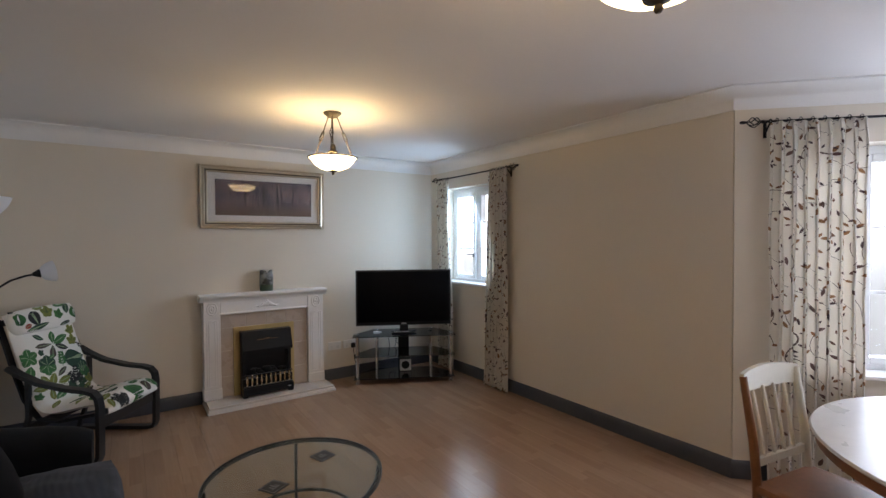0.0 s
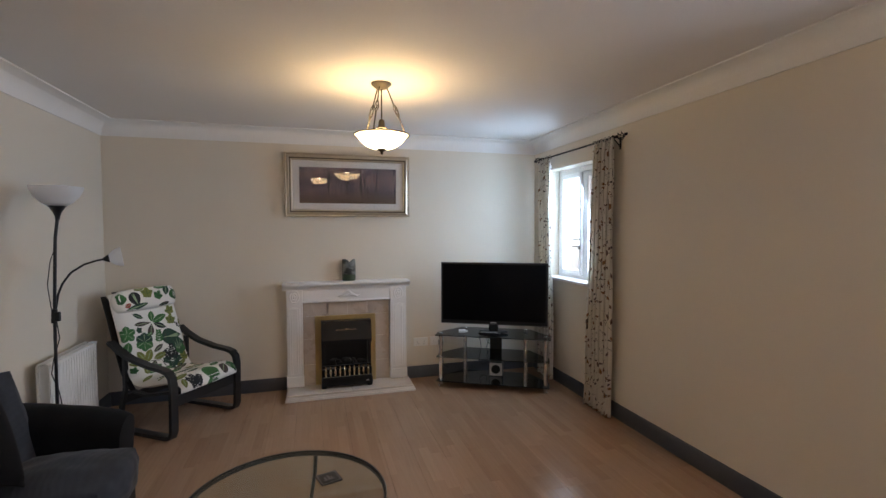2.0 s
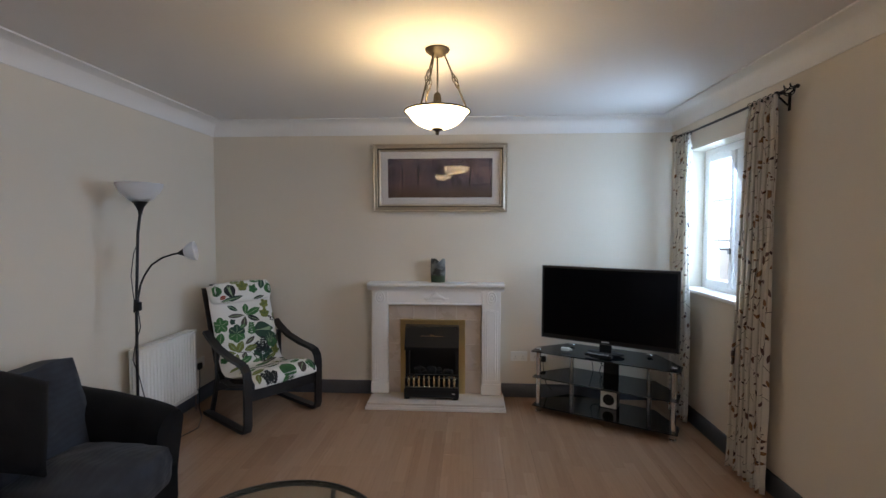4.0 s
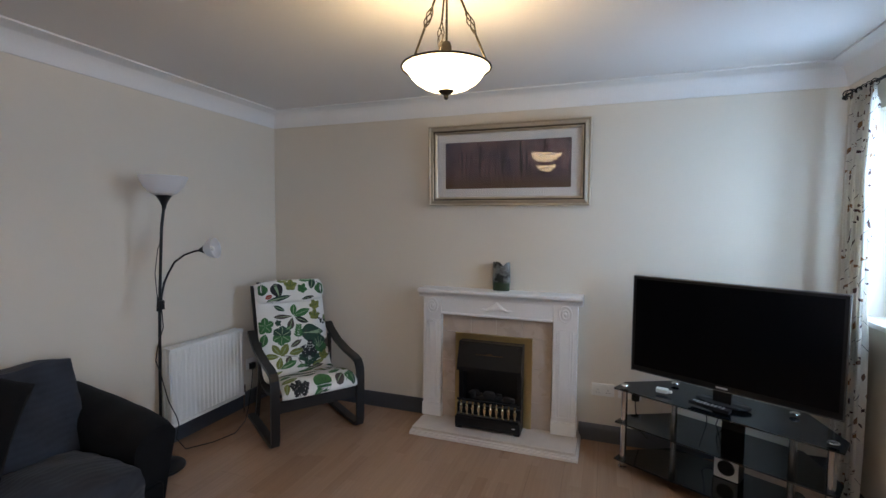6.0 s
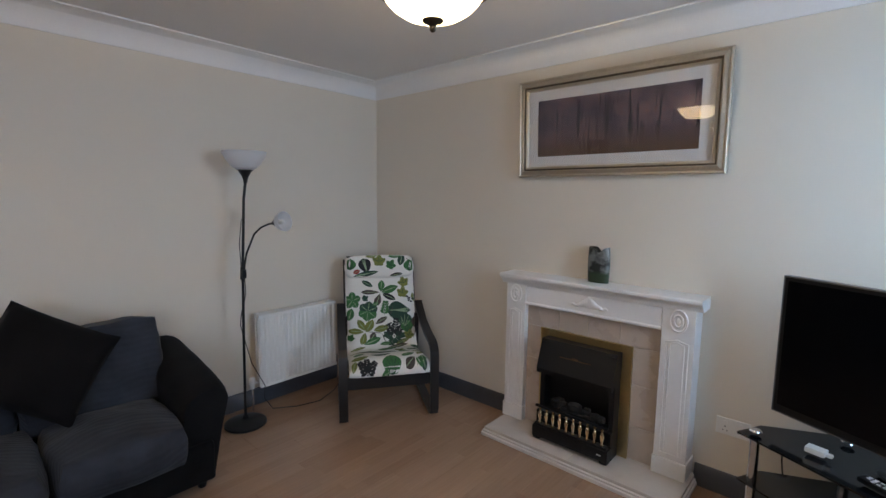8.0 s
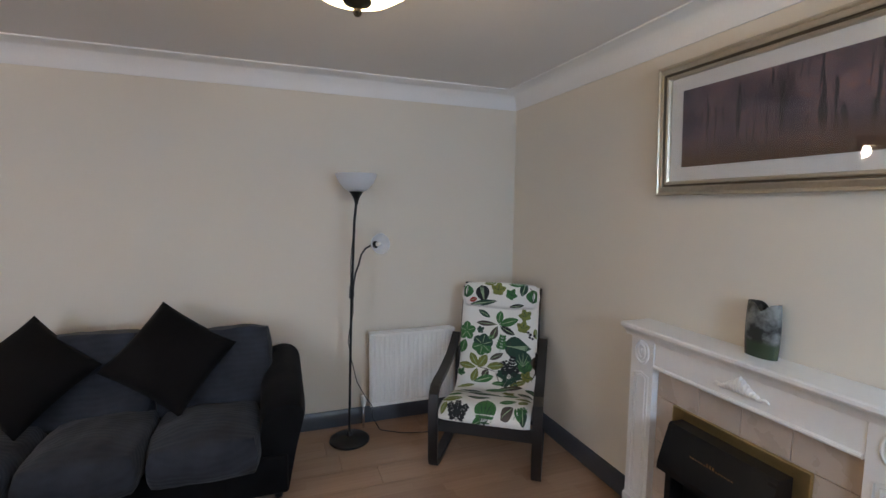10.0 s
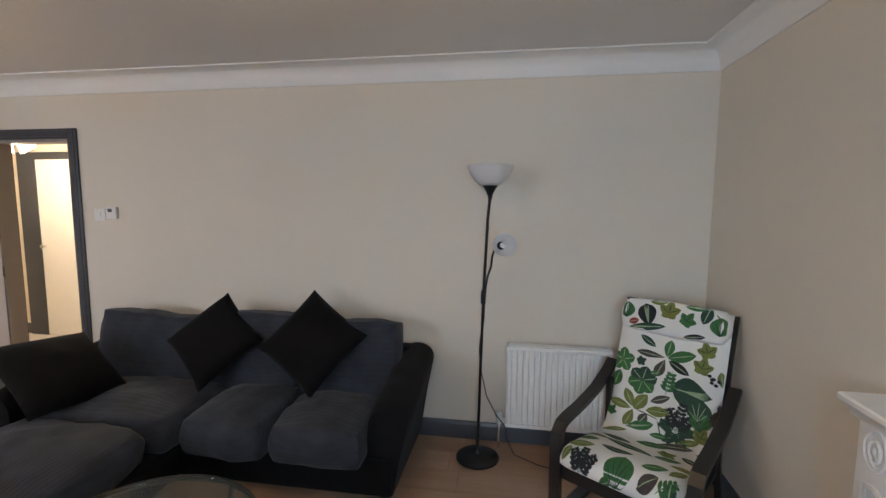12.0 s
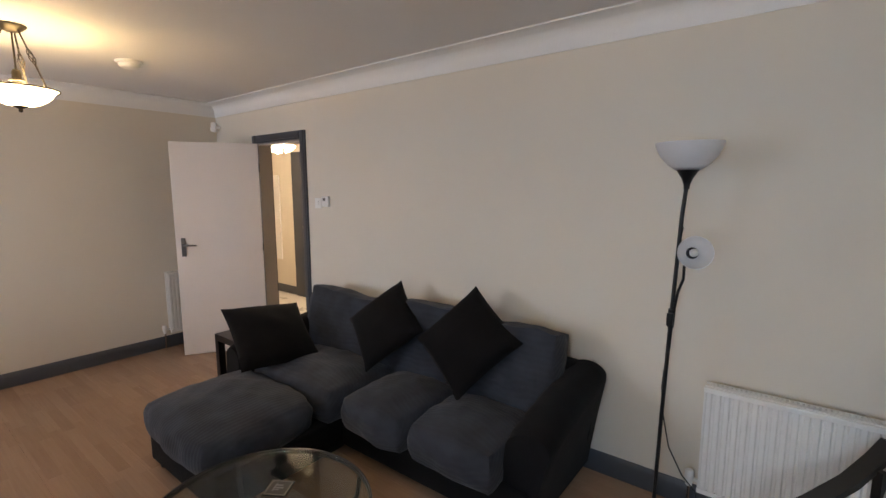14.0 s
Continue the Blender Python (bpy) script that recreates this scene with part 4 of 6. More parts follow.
# television stand, set across the corner
SA, SB = Vector((1.90, 4.385)), Vector((2.76, 3.925))      # front feet
sdir = math.degrees(math.atan2(SB.y - SA.y, SB.x - SA.x))
SW_ = (SB - SA).length
stand = thing("tv_stand", "three tier black glass television stand with chrome legs", "tv stand", pose(SA.x, SA.y, 0, 0, 0, sdir))
SHELF = [(-0.035, -0.045), (SW_ + 0.035, -0.045), (SW_ + 0.035, 0.10), (SW_ - 0.16, 0.36), (0.16, 0.36), (-0.035, 0.10)]
for z, ins in ((0.055, 0.0), (0.285, 0.0), (0.492, -0.012)):
    bm = bmesh.new()
    c = Vector((SW_ / 2, 0.12))
    extrude(bm, [tuple(Vector(p) + (Vector(p) - c).normalized() * -ins) for p in SHELF], "z", z, z + 0.008)
    part("shelf", bm, M_BLACKGLASS, stand, "black glass shelf")
for lx, ly in ((0, 0), (SW_, 0), (0.19, 0.27), (SW_ - 0.19, 0.27)):
    bm = bmesh.new()
    lathe(bm, [(0, 0.0), (0.024, 0.0), (0.024, 0.012), (0.019, 0.016), (0.019, 0.490), (0, 0.490)], 24, (lx, ly, 0))
    lg = part("leg", bm, M_CHROME, stand, smooth=40)
    for z in (0.050, 0.280, 0.487):
        bm = bmesh.new()
        lathe(bm, [(0.0195, z - 0.004), (0.025, z - 0.004), (0.025, z + 0.004), (0.0195, z + 0.004)], 24, (lx, ly, 0), cap=False)
        part("collar", bm, M_CHROME, lg, smooth=40)
    bm = bmesh.new()
    lathe(bm, [(0, 0.5125), (0.020, 0.5125), (0.024, 0.516), (0.020, 0.521), (0, 0.523)], 24, (lx, ly, 0))
    part("cap", bm, M_CHROME, lg, smooth=40)
bm = boxes((SW_ / 2 - 0.06, SW_ / 2 + 0.06, 0.352, 0.366, 0.02, 0.50), bevel=0.003)
part("cable_duct", bm, M_BLACKPLASTIC, stand)

tv = thing("television", "large flat black television standing on the glass stand", "television", pose(SA.x, SA.y, 0.5125, 0, 0, sdir))
TX0, TX1 = SW_ / 2 - 0.505, SW_ / 2 + 0.505
TZ0, TZ1 = 0.075, 0.663
bm = bmesh.new()
box(bm, TX0, TX1, 0.115, 0.150, TZ0, TZ1, 0.006)
box(bm, TX0 + 0.2, TX1 - 0.2, 0.150, 0.185, TZ0 + 0.06, TZ1 - 0.14, 0.012)
part("body", bm, M_BLACKPLASTIC, tv)
part("screen", boxes((TX0 + 0.018, TX1 - 0.018, 0.1125, 0.1160, TZ0 + 0.034, TZ1 - 0.018)), M_SCREEN, tv, "dark switched-off screen")
bm = bmesh.new()
frame_ring(bm, TX0 - 0.003, TX1 + 0.003, TZ0 - 0.003, TZ1 + 0.003, [(0, 0.148), (0, 0.114), (0.004, 0.1125), (0.006, 0.114)])
part("edge_trim", bm, M_STEEL, tv, "thin grey clear edge trim")
part("badge", boxes((SW_ / 2 - 0.028, SW_ / 2 + 0.028, 0.1108, 0.1135, TZ0 + 0.013, TZ0 + 0.021)), M_LABEL, tv, "small pale badge")
bm = bmesh.new()
box(bm, SW_ / 2 - 0.045, SW_ / 2 + 0.045, 0.120, 0.150, 0.008, TZ0 + 0.02, 0.006)
part("neck", bm, M_BLACKPLASTIC, tv)
bm = bmesh.new()
lathe(bm, [(0, 0.001), (0.12, 0.001), (0.12, 0.005), (0.115, 0.009), (0, 0.010)], 40)
for v in bm.verts:
    v.co = Vector((SW_ / 2 + v.co.x * 1.15, 0.145 + v.co.y * 0.6, v.co.z))
part("foot", bm, M_BLACKPLASTIC, tv, smooth=40)

ps = pose(SA.x, SA.y, 0.5125, 0, 0, sdir)
ad = thing("tv_adapter", "small white plastic adapter on the glass shelf", "adapter", ps @ pose(0.17, 0.03, 0, 0, 0, 12))
part("body", boxes((0, 0.065, 0, 0.045, 0.0008, 0.024), bevel=0.005), M_PLASTIC, ad)
part("plug", boxes((0.065, 0.085, 0.012, 0.032, 0.005, 0.018), bevel=0.003), M_PLASTIC, ad)
rm = thing("remote_control", "black television remote lying on the glass stand", "remote", ps @ pose(0.36, 0.0, 0, 0, 0, -4))
part("body", boxes((0, 0.20, 0, 0.045, 0.0008, 0.019), bevel=0.005), M_BLACKPLASTIC, rm)
bm = bmesh.new()
for i in range(9):
    for j in range(3):
        if (i * 3 + j) % 7:
            box(bm, 0.018 + i * 0.018, 0.028 + i * 0.018, 0.008 + j * 0.011, 0.015 + j * 0.011, 0.019, 0.0215)
part("buttons", bm, M_LABEL, rm, "pale rubber buttons")
sb = thing("media_box", "small white faced box with a round dial on the shelf", "speaker", pose(SA.x, SA.y, 0.0635, 0, 0, sdir) @ pose(SW_ / 2 - 0.05, 0.20, 0))
part("body", boxes((0, 0.13, 0, 0.10, 0, 0.135), bevel=0.004), M_BLACKPLASTIC, sb)
part("face", boxes((0.004, 0.126, -0.004, 0.0005, 0.004, 0.131), bevel=0.002), M_PLASTIC, sb, "white front panel")
bm = bmesh.new()
rod(bm, (0.065, -0.0035, 0.068), (0.065, -0.012, 0.068), 0.044, 0.040, 28)
part("dial", bm, M_BLACKPLASTIC, sb)
# loose cables behind the stand
cb = thing("tv_cables", "loose black cables hanging behind the television stand", "cable", pose(SA.x, SA.y, 0, 0, 0, sdir))
for i, (x0, x1, zz) in enumerate(((0.30, 0.42, 0.12), (0.48, 0.40, 0.30), (0.42, 0.52, 0.10))):
    bm = bmesh.new()
    tube(bm, [(x0 + (x1 - x0) * k / 12 + 0.02 * math.sin(k * 1.1), 0.392 + 0.01 * math.sin(k), 0.47 - (0.47 - zz) * math.sin(math.pi * k / 12) ** 0.7) for k in range(13)], 0.003, 6)
    part("cable", bm, M_BLACKPLASTIC, cb, smooth=60)


def socket(name, label, cat, m, w=0.146, gangs=2):
    s = thing(name, label, cat, m)
    part("plate", boxes((-w / 2, w / 2, -0.009, 0, -0.043, 0.043), bevel=0.003), M_PLASTIC, s)
    for g in range(gangs):
        cx = (g - (gangs - 1) / 2) * 0.066
        part("switch", boxes((cx - 0.007, cx + 0.007, -0.0125, -0.009, 0.010, 0.030), bevel=0.001), M_PLASTIC, s)
        part("pin_holes", boxes((cx - 0.002, cx + 0.002, -0.0095, -0.0088, -0.004, 0.004), (cx - 0.012, cx - 0.006, -0.0095, -0.0088, -0.022, -0.018), (cx + 0.006, cx + 0.012, -0.0095, -0.0088, -0.022, -0.018)), M_BLACKPLASTIC, s)
    return s


socket("wall_socket", "white double wall socket low on the wall beside the fireplace", "socket", pose(1.775, YN - 0.001, 0.362))
socket("wall_socket", "white double wall socket behind the television stand", "socket", pose(1.945, YN - 0.001, 0.362))
pl = thing("plug", "black mains plug in the wall socket", "plug", pose(1.98, YN - 0.0105, 0.347))
part("body", boxes((-0.024, 0.024, -0.030, 0, -0.026, 0.026), bevel=0.008), M_BLACKPLASTIC, pl)
bm = bmesh.new()
tube(bm, [(0, -0.020, -0.024), (0, -0.022, -0.06), (0.01, -0.02, -0.14), (0.03, -0.015, -0.22), (0.08, -0.02, -0.27)], 0.0035, 8)
part("lead", bm, M_BLACKPLASTIC, pl, smooth=60)


# curtains
def curtain(name, label, m, w_top, w_bot, h, folds, depth, seed, shift=0.0):
    """Gathered cloth hanging in local x (width) and z, folds along y; UV unrolled so that the print follows the cloth."""
    c = thing(name, label, "curtain", m, "leaf print curtains")
    bm = bmesh.new()
    uv = bm.loops.layers.uv.new("UVMap")
    nx, nz = folds * 12, 46
    grid, us = [], []
    for j in range(nz + 1):
        f = j / nz                      # 0 at the floor, 1 at the rail
        w = w_bot + (w_top - w_bot) * f ** 0.8
        row, urow, prev, acc = [], [], None, 0.0
        for i in range(nx + 1):
            g = i / nx
            ph = g * folds * 2 * math.pi + 0.9 * noise.noise(Vector((g * 4 + seed, f * 1.6, 0)))
            amp = depth * (0.75 + 0.5 * noise.noise(Vector((g * 5, seed, f * 2)))) * (0.55 if f > 0.965 else 1.0)
            x = g * w + shift * (1 - f) + 0.010 * math.sin(2 * ph) + 0.012 * noise.noise(Vector((g * 3, f * 5, seed)))
            y = amp * math.sin(ph) + 0.006 * noise.noise(Vector((g * 14, f * 11, seed)))
            p = Vector((x, y, f * h))
            if prev is not None:
                acc += (Vector((p.x, p.y)) - Vector((prev.x, prev.y))).length
            prev = p
            row.append(bm.verts.new(p))
            urow.append(acc)
        grid.append(row)
        us.append(urow)
    for j in range(nz):
        for i in range(nx):
            f = bm.faces.new((grid[j][i], grid[j][i + 1], grid[j + 1][i + 1], grid[j + 1][i]))
            for lp, (jj, ii) in zip(f.loops, ((j, i), (j, i + 1), (j + 1, i + 1), (j + 1, i))):
                lp[uv].uv = (us[nz // 2][ii] + seed, jj / nz * h)
    ob = part("cloth", bm, M_CURTAIN, c, smooth=180)
    so = ob.modifiers.new("thick", "SOLIDIFY")
    so.thickness = 0.003
    n = folds
    for i in range(n):
        x = w_top * (i + 0.5) / n
        bm = bmesh.new()
        tube(bm, [(x, 0.016 * math.cos(2 * math.pi * k / 14), h + 0.002 + 0.016 * math.sin(2 * math.pi * k / 14)) for k in range(14)], 0.002, 6, True)
        part("ring", bm, M_IRON, c, smooth=60)
    return c


def curtain_rail(label, m, length):
    r = thing("curtain_rail", label, "curtain rail", m, "iron curtain rails")
    bm = bmesh.new()
    rod(bm, (0, 0, 0), (length, 0, 0), 0.0075, seg=14)
    part("pole", bm, M_IRON, r, smooth=60)
    for s_, x0 in ((-1, 0.0), (1, length)):
        bm = bmesh.new()
        lathe(bm, [(0, 0), (0.011, 0), (0.011, s_ * 0.010), (0.006, s_ * 0.016), (0, s_ * 0.016)], 14, (x0, 0, 0), "X")
        for q in range(5):
            pts = []
            for i in range(15):
                a = math.pi * i / 14
                rr = 0.030 * math.sin(a) ** 1.2
                th = radians(72 * q + 150 * i / 14)
                pts.append((x0 + s_ * (0.012 + 0.085 * i / 14), rr * math.cos(th), rr * math.sin(th)))
            tube(bm, pts, 0.003, 6)
        lathe(bm, [(0, s_ * 0.094), (0.006, s_ * 0.094), (0.010, s_ * 0.112), (0.010, s_ * 0.122), (0.005, s_ * 0.130), (0, s_ * 0.130)], 12, (x0, 0, 0), "X")
        part("cage_finial", bm, M_IRON, r, "twisted iron cage finial", smooth=60)
        bm = bmesh.new()
        xb = x0 - s_ * 0.035
        box(bm, xb - 0.009, xb + 0.009, 0.062, 0.068, -0.085, 0.012, 0.002)
        tube(bm, [(xb, 0.064, -0.06), (xb, 0.045, -0.045), (xb, 0.020, -0.020), (xb, 0.004, -0.012)], 0.005, 8)
        tube(bm, [(xb, 0.013 * math.cos(2 * math.pi * k / 14), 0.013 * math.sin(2 * math.pi * k / 14)) for k in range(14)], 0.004, 6, True)
        part("bracket", bm, M_IRON, r, smooth=60)
    return r


RZ = 2.19
curtain_rail("black wrought iron curtain rail with cage finials above the window", pose(XE - 0.072, 4.44, RZ, 0, 0, -90), 1.20)
curtain("curtain", "cream leaf print curtain drawn open beside the window", pose(XE - 0.070, 4.47, 0.03, 0, 0, -90), 0.24, 0.30, RZ - 0.032, 5, 0.030, 1.0)
curtain("curtain", "cream leaf print curtain drawn open, trailing to the floor", pose(XE - 0.070, 3.535, 0.012, 0, 0, -90), 0.28, 0.37, RZ - 0.012, 6, 0.038, 3.3, -0.10)
curtain_rail("black wrought iron curtain rail with cage finials across the bay window", BAY @ pose(0.14, -0.072, RZ), 1.10)
curtain("curtain", "cream leaf print curtain hanging behind the dining table", BAY @ pose(0.175, -0.078, 0.02), 0.50, 0.50, RZ - 0.022, 8, 0.030, 6.1)


# printed leaves: flat shapes led over a cloth surface; at(x, s, lift) gives the point x across and s up the cloth
class Print:
    def __init__(self, at, cloth, grow=1.18):
        self.at, self.cloth, self.grow = at, cloth, grow
        self.bm, self.inks = None, []

    def begin(self):
        self.bm, self.inks = bmesh.new(), []

    def end(self, label):
        me = bpy.data.meshes.new("leaf_print")
        self.bm.to_mesh(me)
        self.bm.free()
        for ink in self.inks:
            me.materials.append(M_INK[ink])
        ob = new("leaf_print", me)
        ob.parent = self.cloth
        ob["label"] = label

    def blade(self, ink, x, s_, turn, length, width, tip=0.5, lift=0.0008, n=8):
        """One leaf from its base at (x, s), turned from straight up; tip says how far along it is widest."""
        if ink not in self.inks:
            self.inks.append(ink)
        bm, slot = self.bm, self.inks.index(ink)
        c, d = math.cos(radians(turn)), math.sin(radians(turn))
        rows = []
        for i in range(n + 1):
            f = i / n
            g = f ** (math.log(0.5) / math.log(tip))
            hw = width / 2 * math.sin(math.pi * min(1, max(0, g))) ** 0.75 + 0.0006
            rows.append([bm.verts.new(self.at(x + d * f * length + c * w * hw, s_ + c * f * length - d * w * hw, lift)) for w in (-1, -0.35, 0.35, 1)])
        for a, b in zip(rows, rows[1:]):
            for k in range(3):
                bm.faces.new((a[k], a[k + 1], b[k + 1], b[k])).material_index = slot

    def veined(self, ink, x, s_, turn, length, width, tip, veins, vein_ink):
        length, width = length * self.grow, width * self.grow
        self.blade(ink, x, s_, turn, length, width, tip)
        c, d = math.cos(radians(turn)), math.sin(radians(turn))
        for k in range(veins):
            o = (k - (veins - 1) / 2) * width * 0.62 / max(1, veins)
            self.blade(vein_ink, x + d * length * 0.08 + c * o * 0.5, s_ + c * length * 0.08 - d * o * 0.5, turn - o * 260, length * (0.84 - abs(o) * 4), 0.0030 + width * 0.015, lift=0.0013)

    def leaf(self, ink, x, s_, turn, length, width, tip=0.5, veins=1, vein_ink="pale_green"):
        self.begin()
        self.veined(ink, x, s_, turn, length, width, tip, veins, vein_ink)
        self.end("printed " + ink.replace("_", " ") + " leaf")

    def fan(self, inks, x, s_, count, first, last, length, width, tip=0.6):
        self.begin()
        for k in range(count):
            self.veined(inks[k % len(inks)], x, s_, first + (last - first) * k / max(1, count - 1), length, width, tip, 1, "pale_green")
        self.end("printed rosette of green leaves")

    def ivy(self, ink, x, s_, turn, size):
        size *= self.grow
        self.begin()
        for a, l in ((0, 1.0), (62, 0.85), (-62, 0.85), (125, 0.6), (-125, 0.6)):
            self.blade(ink, x, s_, turn + a, size * l, size * 0.62, 0.4)
        for a in (0, 62, -62):
            self.blade("dark_green", x, s_, turn + a, size * 0.7, 0.003, lift=0.0013)
        self.end("printed " + ink.replace("_", " ") + " ivy leaf")

    def disc(self, ink, x, s_, r):
        r *= self.grow
        self.begin()
        self.blade(ink, x, s_ - r, 0, 2 * r, 2 * r, 0.5)
        for a in range(-60, 61, 30):
            self.blade("dark_green" if ink != "dark_green" else "pale_green", x, s_ - r * 0.9, a * 0.7, 1.6 * r * math.cos(radians(a * 0.8)), 0.0028, lift=0.0013)
        self.end("printed round green leaf")

    def fern(self, ink, x, s_, turn, length, size, count=7):
        length, size = length * self.grow, size * self.grow
        c, d = math.cos(radians(turn)), math.sin(radians(turn))
        self.begin()
        self.blade(ink, x, s_, turn, length, 0.004)
        for k in range(count):
            f = 0.15 + 0.8 * k / count
            for side in (-1, 1):
                self.blade(ink, x + d * f * length, s_ + c * f * length, turn + side * 58, size * (1.1 - 0.6 * f), size * 0.42, 0.5, n=4)
        self.end("printed feathery sprig")

    def stem(self, ink, x, s_, turn, length):
        self.begin()
        self.blade(ink, x, s_, turn, length, 0.005, n=5)
        self.end("printed thin stem")

    def dots(self, ink, x, s_, count, spread, r, seed):
        rg = random.Random(seed)
        self.begin()
        for k in range(count):
            self.blade(ink, x + spread * (rg.random() - 0.5), s_ + spread * (rg.random() - 0.5), 0, 2 * r, 2 * r, n=4)
        self.end("printed dark berries")


# armchair: bent dark frame with a leaf print cushion
def armchair(m):
    ch = thing("armchair", "black bentwood armchair with a white and green leaf print cushion", "armchair", m)
    # local: x across (0.66 wide), y towards the back, front feet at y = 0
    W = 0.66
    for s_ in (-1, 1):
        cx = s_ * (W / 2 - 0.03)
        bm = bmesh.new()
        path = [(0.62, 0.022), (0.30, 0.020), (0.06, 0.020), (0.015, 0.030), (0.0, 0.065), (-0.004, 0.20), (-0.006, 0.40), (0.004, 0.455), (0.035, 0.490), (0.09, 0.505), (0.22, 0.520), (0.40, 0.560), (0.52, 0.615), (0.60, 0.665)]
        inner = []
        for i, (y, z) in enumerate(path):
            a = Vector(path[max(0, i - 1)])
            b = Vector(path[min(len(path) - 1, i + 1)])
            t = (b - a).normalized()
            nrm = Vector((-t.y, t.x))
            inner.append((Vector((y, z)) + nrm * 0.013, Vector((y, z)) - nrm * 0.013))
        rows = []
        for p, q in inner:
            rows.append([bm.verts.new((cx - 0.028, p.x, p.y)), bm.verts.new((cx + 0.028, p.x, p.y)), bm.verts.new((cx + 0.028, q.x, q.y)), bm.verts.new((cx - 0.028, q.x, q.y))])
        for a, b in zip(rows, rows[1:]):
            for k in range(4):
                bm.faces.new((a[k], a[(k + 1) % 4], b[(k + 1) % 4], b[k]))
        bm.faces.new(rows[0])
        bm.faces.new(rows[-1])
        part("arm_frame", bm, M_BLACKWOOD, ch, smooth=30)
        bm = bmesh.new()
        # rear upright from the floor runner to the end of the arm
        rows = []
        for y, z, d in ((0.60, 0.012, 0.014), (0.55, 0.15, 0.014), (0.50, 0.32, 0.014), (0.50, 0.60, 0.014)):
            rows.append([bm.verts.new((cx - s_ * 0.032 + dx, y + dy, z)) for dx, dy in ((-0.014, -d), (0.014, -d), (0.014, d), (-0.014, d))])
        for a, b in zip(rows, rows[1:]):
            for k in range(4):
                bm.faces.new((a[k], a[(k + 1) % 4], b[(k + 1) % 4], b[k]))
        bm.faces.new(rows[0])
        bm.faces.new(rows[-1])
        part("upright", bm, M_BLACKWOOD, ch, smooth=30)
        # back rail beside the cushion
        bm = bmesh.new()
        rows = []
        for y, z in ((0.05, 0.335), (0.30, 0.285), (0.44, 0.30), (0.53, 0.42), (0.60, 0.62), (0.66, 0.82), (0.715, 0.985)):
            rows.append([bm.verts.new((s_ * 0.255 + dx, y + dy, z + dz)) for dx, dy, dz in ((-0.02, -0.010, -0.008), (0.02, -0.010, -0.008), (0.02, 0.010, 0.008), (-0.02, 0.010, 0.008))])
        for a, b in zip(rows, rows[1:]):
            for k in range(4):
                bm.faces.new((a[k], a[(k + 1) % 4], b[(k + 1) % 4], b[k]))
        bm.faces.new(rows[0])
        bm.faces.new(rows[-1])
        part("seat_rail", bm, M_BLACKWOOD, ch, smooth=40)
    part("front_rail", boxes((-W / 2 + 0.058, W / 2 - 0.058, 0.004, 0.026, 0.235, 0.315), bevel=0.003), M_BLACKWOOD, ch)
    part("rear_rail", boxes((-W / 2 + 0.05, W / 2 - 0.05, 0.515, 0.537, 0.20, 0.26), bevel=0.003), M_BLACKWOOD, ch)
    part("top_rail", boxes((-0.255, 0.255, 0.700, 0.722, 0.93, 0.97), bevel=0.003), M_BLACKWOOD, ch)
    # cushion follows a curve from the seat front up to the headrest
    curve = [(-0.035, 0.335), (-0.03, 0.375), (0.03, 0.400), (0.15, 0.385), (0.30, 0.350), (0.395, 0.345), (0.455, 0.385), (0.500, 0.48), (0.545, 0.62), (0.590, 0.76), (0.625, 0.87), (0.650, 0.955), (0.672, 1.005)]
    dense = []
    for i in range(len(curve) - 1):
        p0, p1, p2, p3 = (Vector(curve[max(0, min(len(curve) - 1, k))]) for k in (i - 1, i, i + 1, i + 2))
        for k in range(5):
            t = k / 5
            dense.append(0.5 * ((2 * p1) + (p2 - p0) * t + (2 * p0 - 5 * p1 + 4 * p2 - p3) * t * t + (3 * p1 - p0 - 3 * p2 + p3) * t ** 3))
    dense.append(Vector(curve[-1]))
    bm = bmesh.new()
    uv = bm.loops.layers.uv.new("UVMap")
    n, nx = len(dense), 16
    front, back, vlen, acc = [], [], [], 0.0
    for i, p in enumerate(dense):
        if i:
            acc += (p - dense[i - 1]).length
        vlen.append(acc)
        t = (dense[min(n - 1, i + 1)] - dense[max(0, i - 1)]).normalized()
        nrm = Vector((-t.y, t.x))
        e_ = min(1.0, min(i, n - 1 - i) / 4)
        ra, rb = [], []
        for j in range(nx + 1):
            u = -1 + 2 * j / nx
            edge = (1 - abs(u) ** 8) ** 0.5 * (0.35 + 0.65 * e_ ** 0.5)
            lump = 0.006 * noise.noise(Vector((u * 2.5, vlen[i] * 6, 3)))
            off = nrm * (0.034 * edge + lump * edge)
            x = u * 0.262
            q = p + off
            ra.append(bm.verts.new((x, q.x, q.y)))
            q = p - nrm * 0.022 * edge
            rb.append(bm.verts.new((x, q.x, q.y)))
        front.append(ra)
        back.append(rb)
    def uvs(f, ids):
        for lp, (i, j) in zip(f.loops, ids):
            lp[uv].uv = ((-1 + 2 * j / nx) * 0.262 + 0.5, vlen[i])
    for i in range(n - 1):
        for j in range(nx):
            ids = ((i, j), (i, j + 1), (i + 1, j + 1), (i + 1, j))
            uvs(bm.faces.new([front[a][b] for a, b in ids]), ids)
            uvs(bm.faces.new([back[a][b] for a, b in reversed(ids)]), tuple(reversed(ids)))
    for i in range(n - 1):
        for j in (0, nx):
            ids = ((i, j), (i + 1, j))
            f = bm.faces.new((front[i][j], front[i + 1][j], back[i + 1][j], back[i][j]))
            uvs(f, ((i, j), (i + 1, j), (i + 1, j), (i, j)))
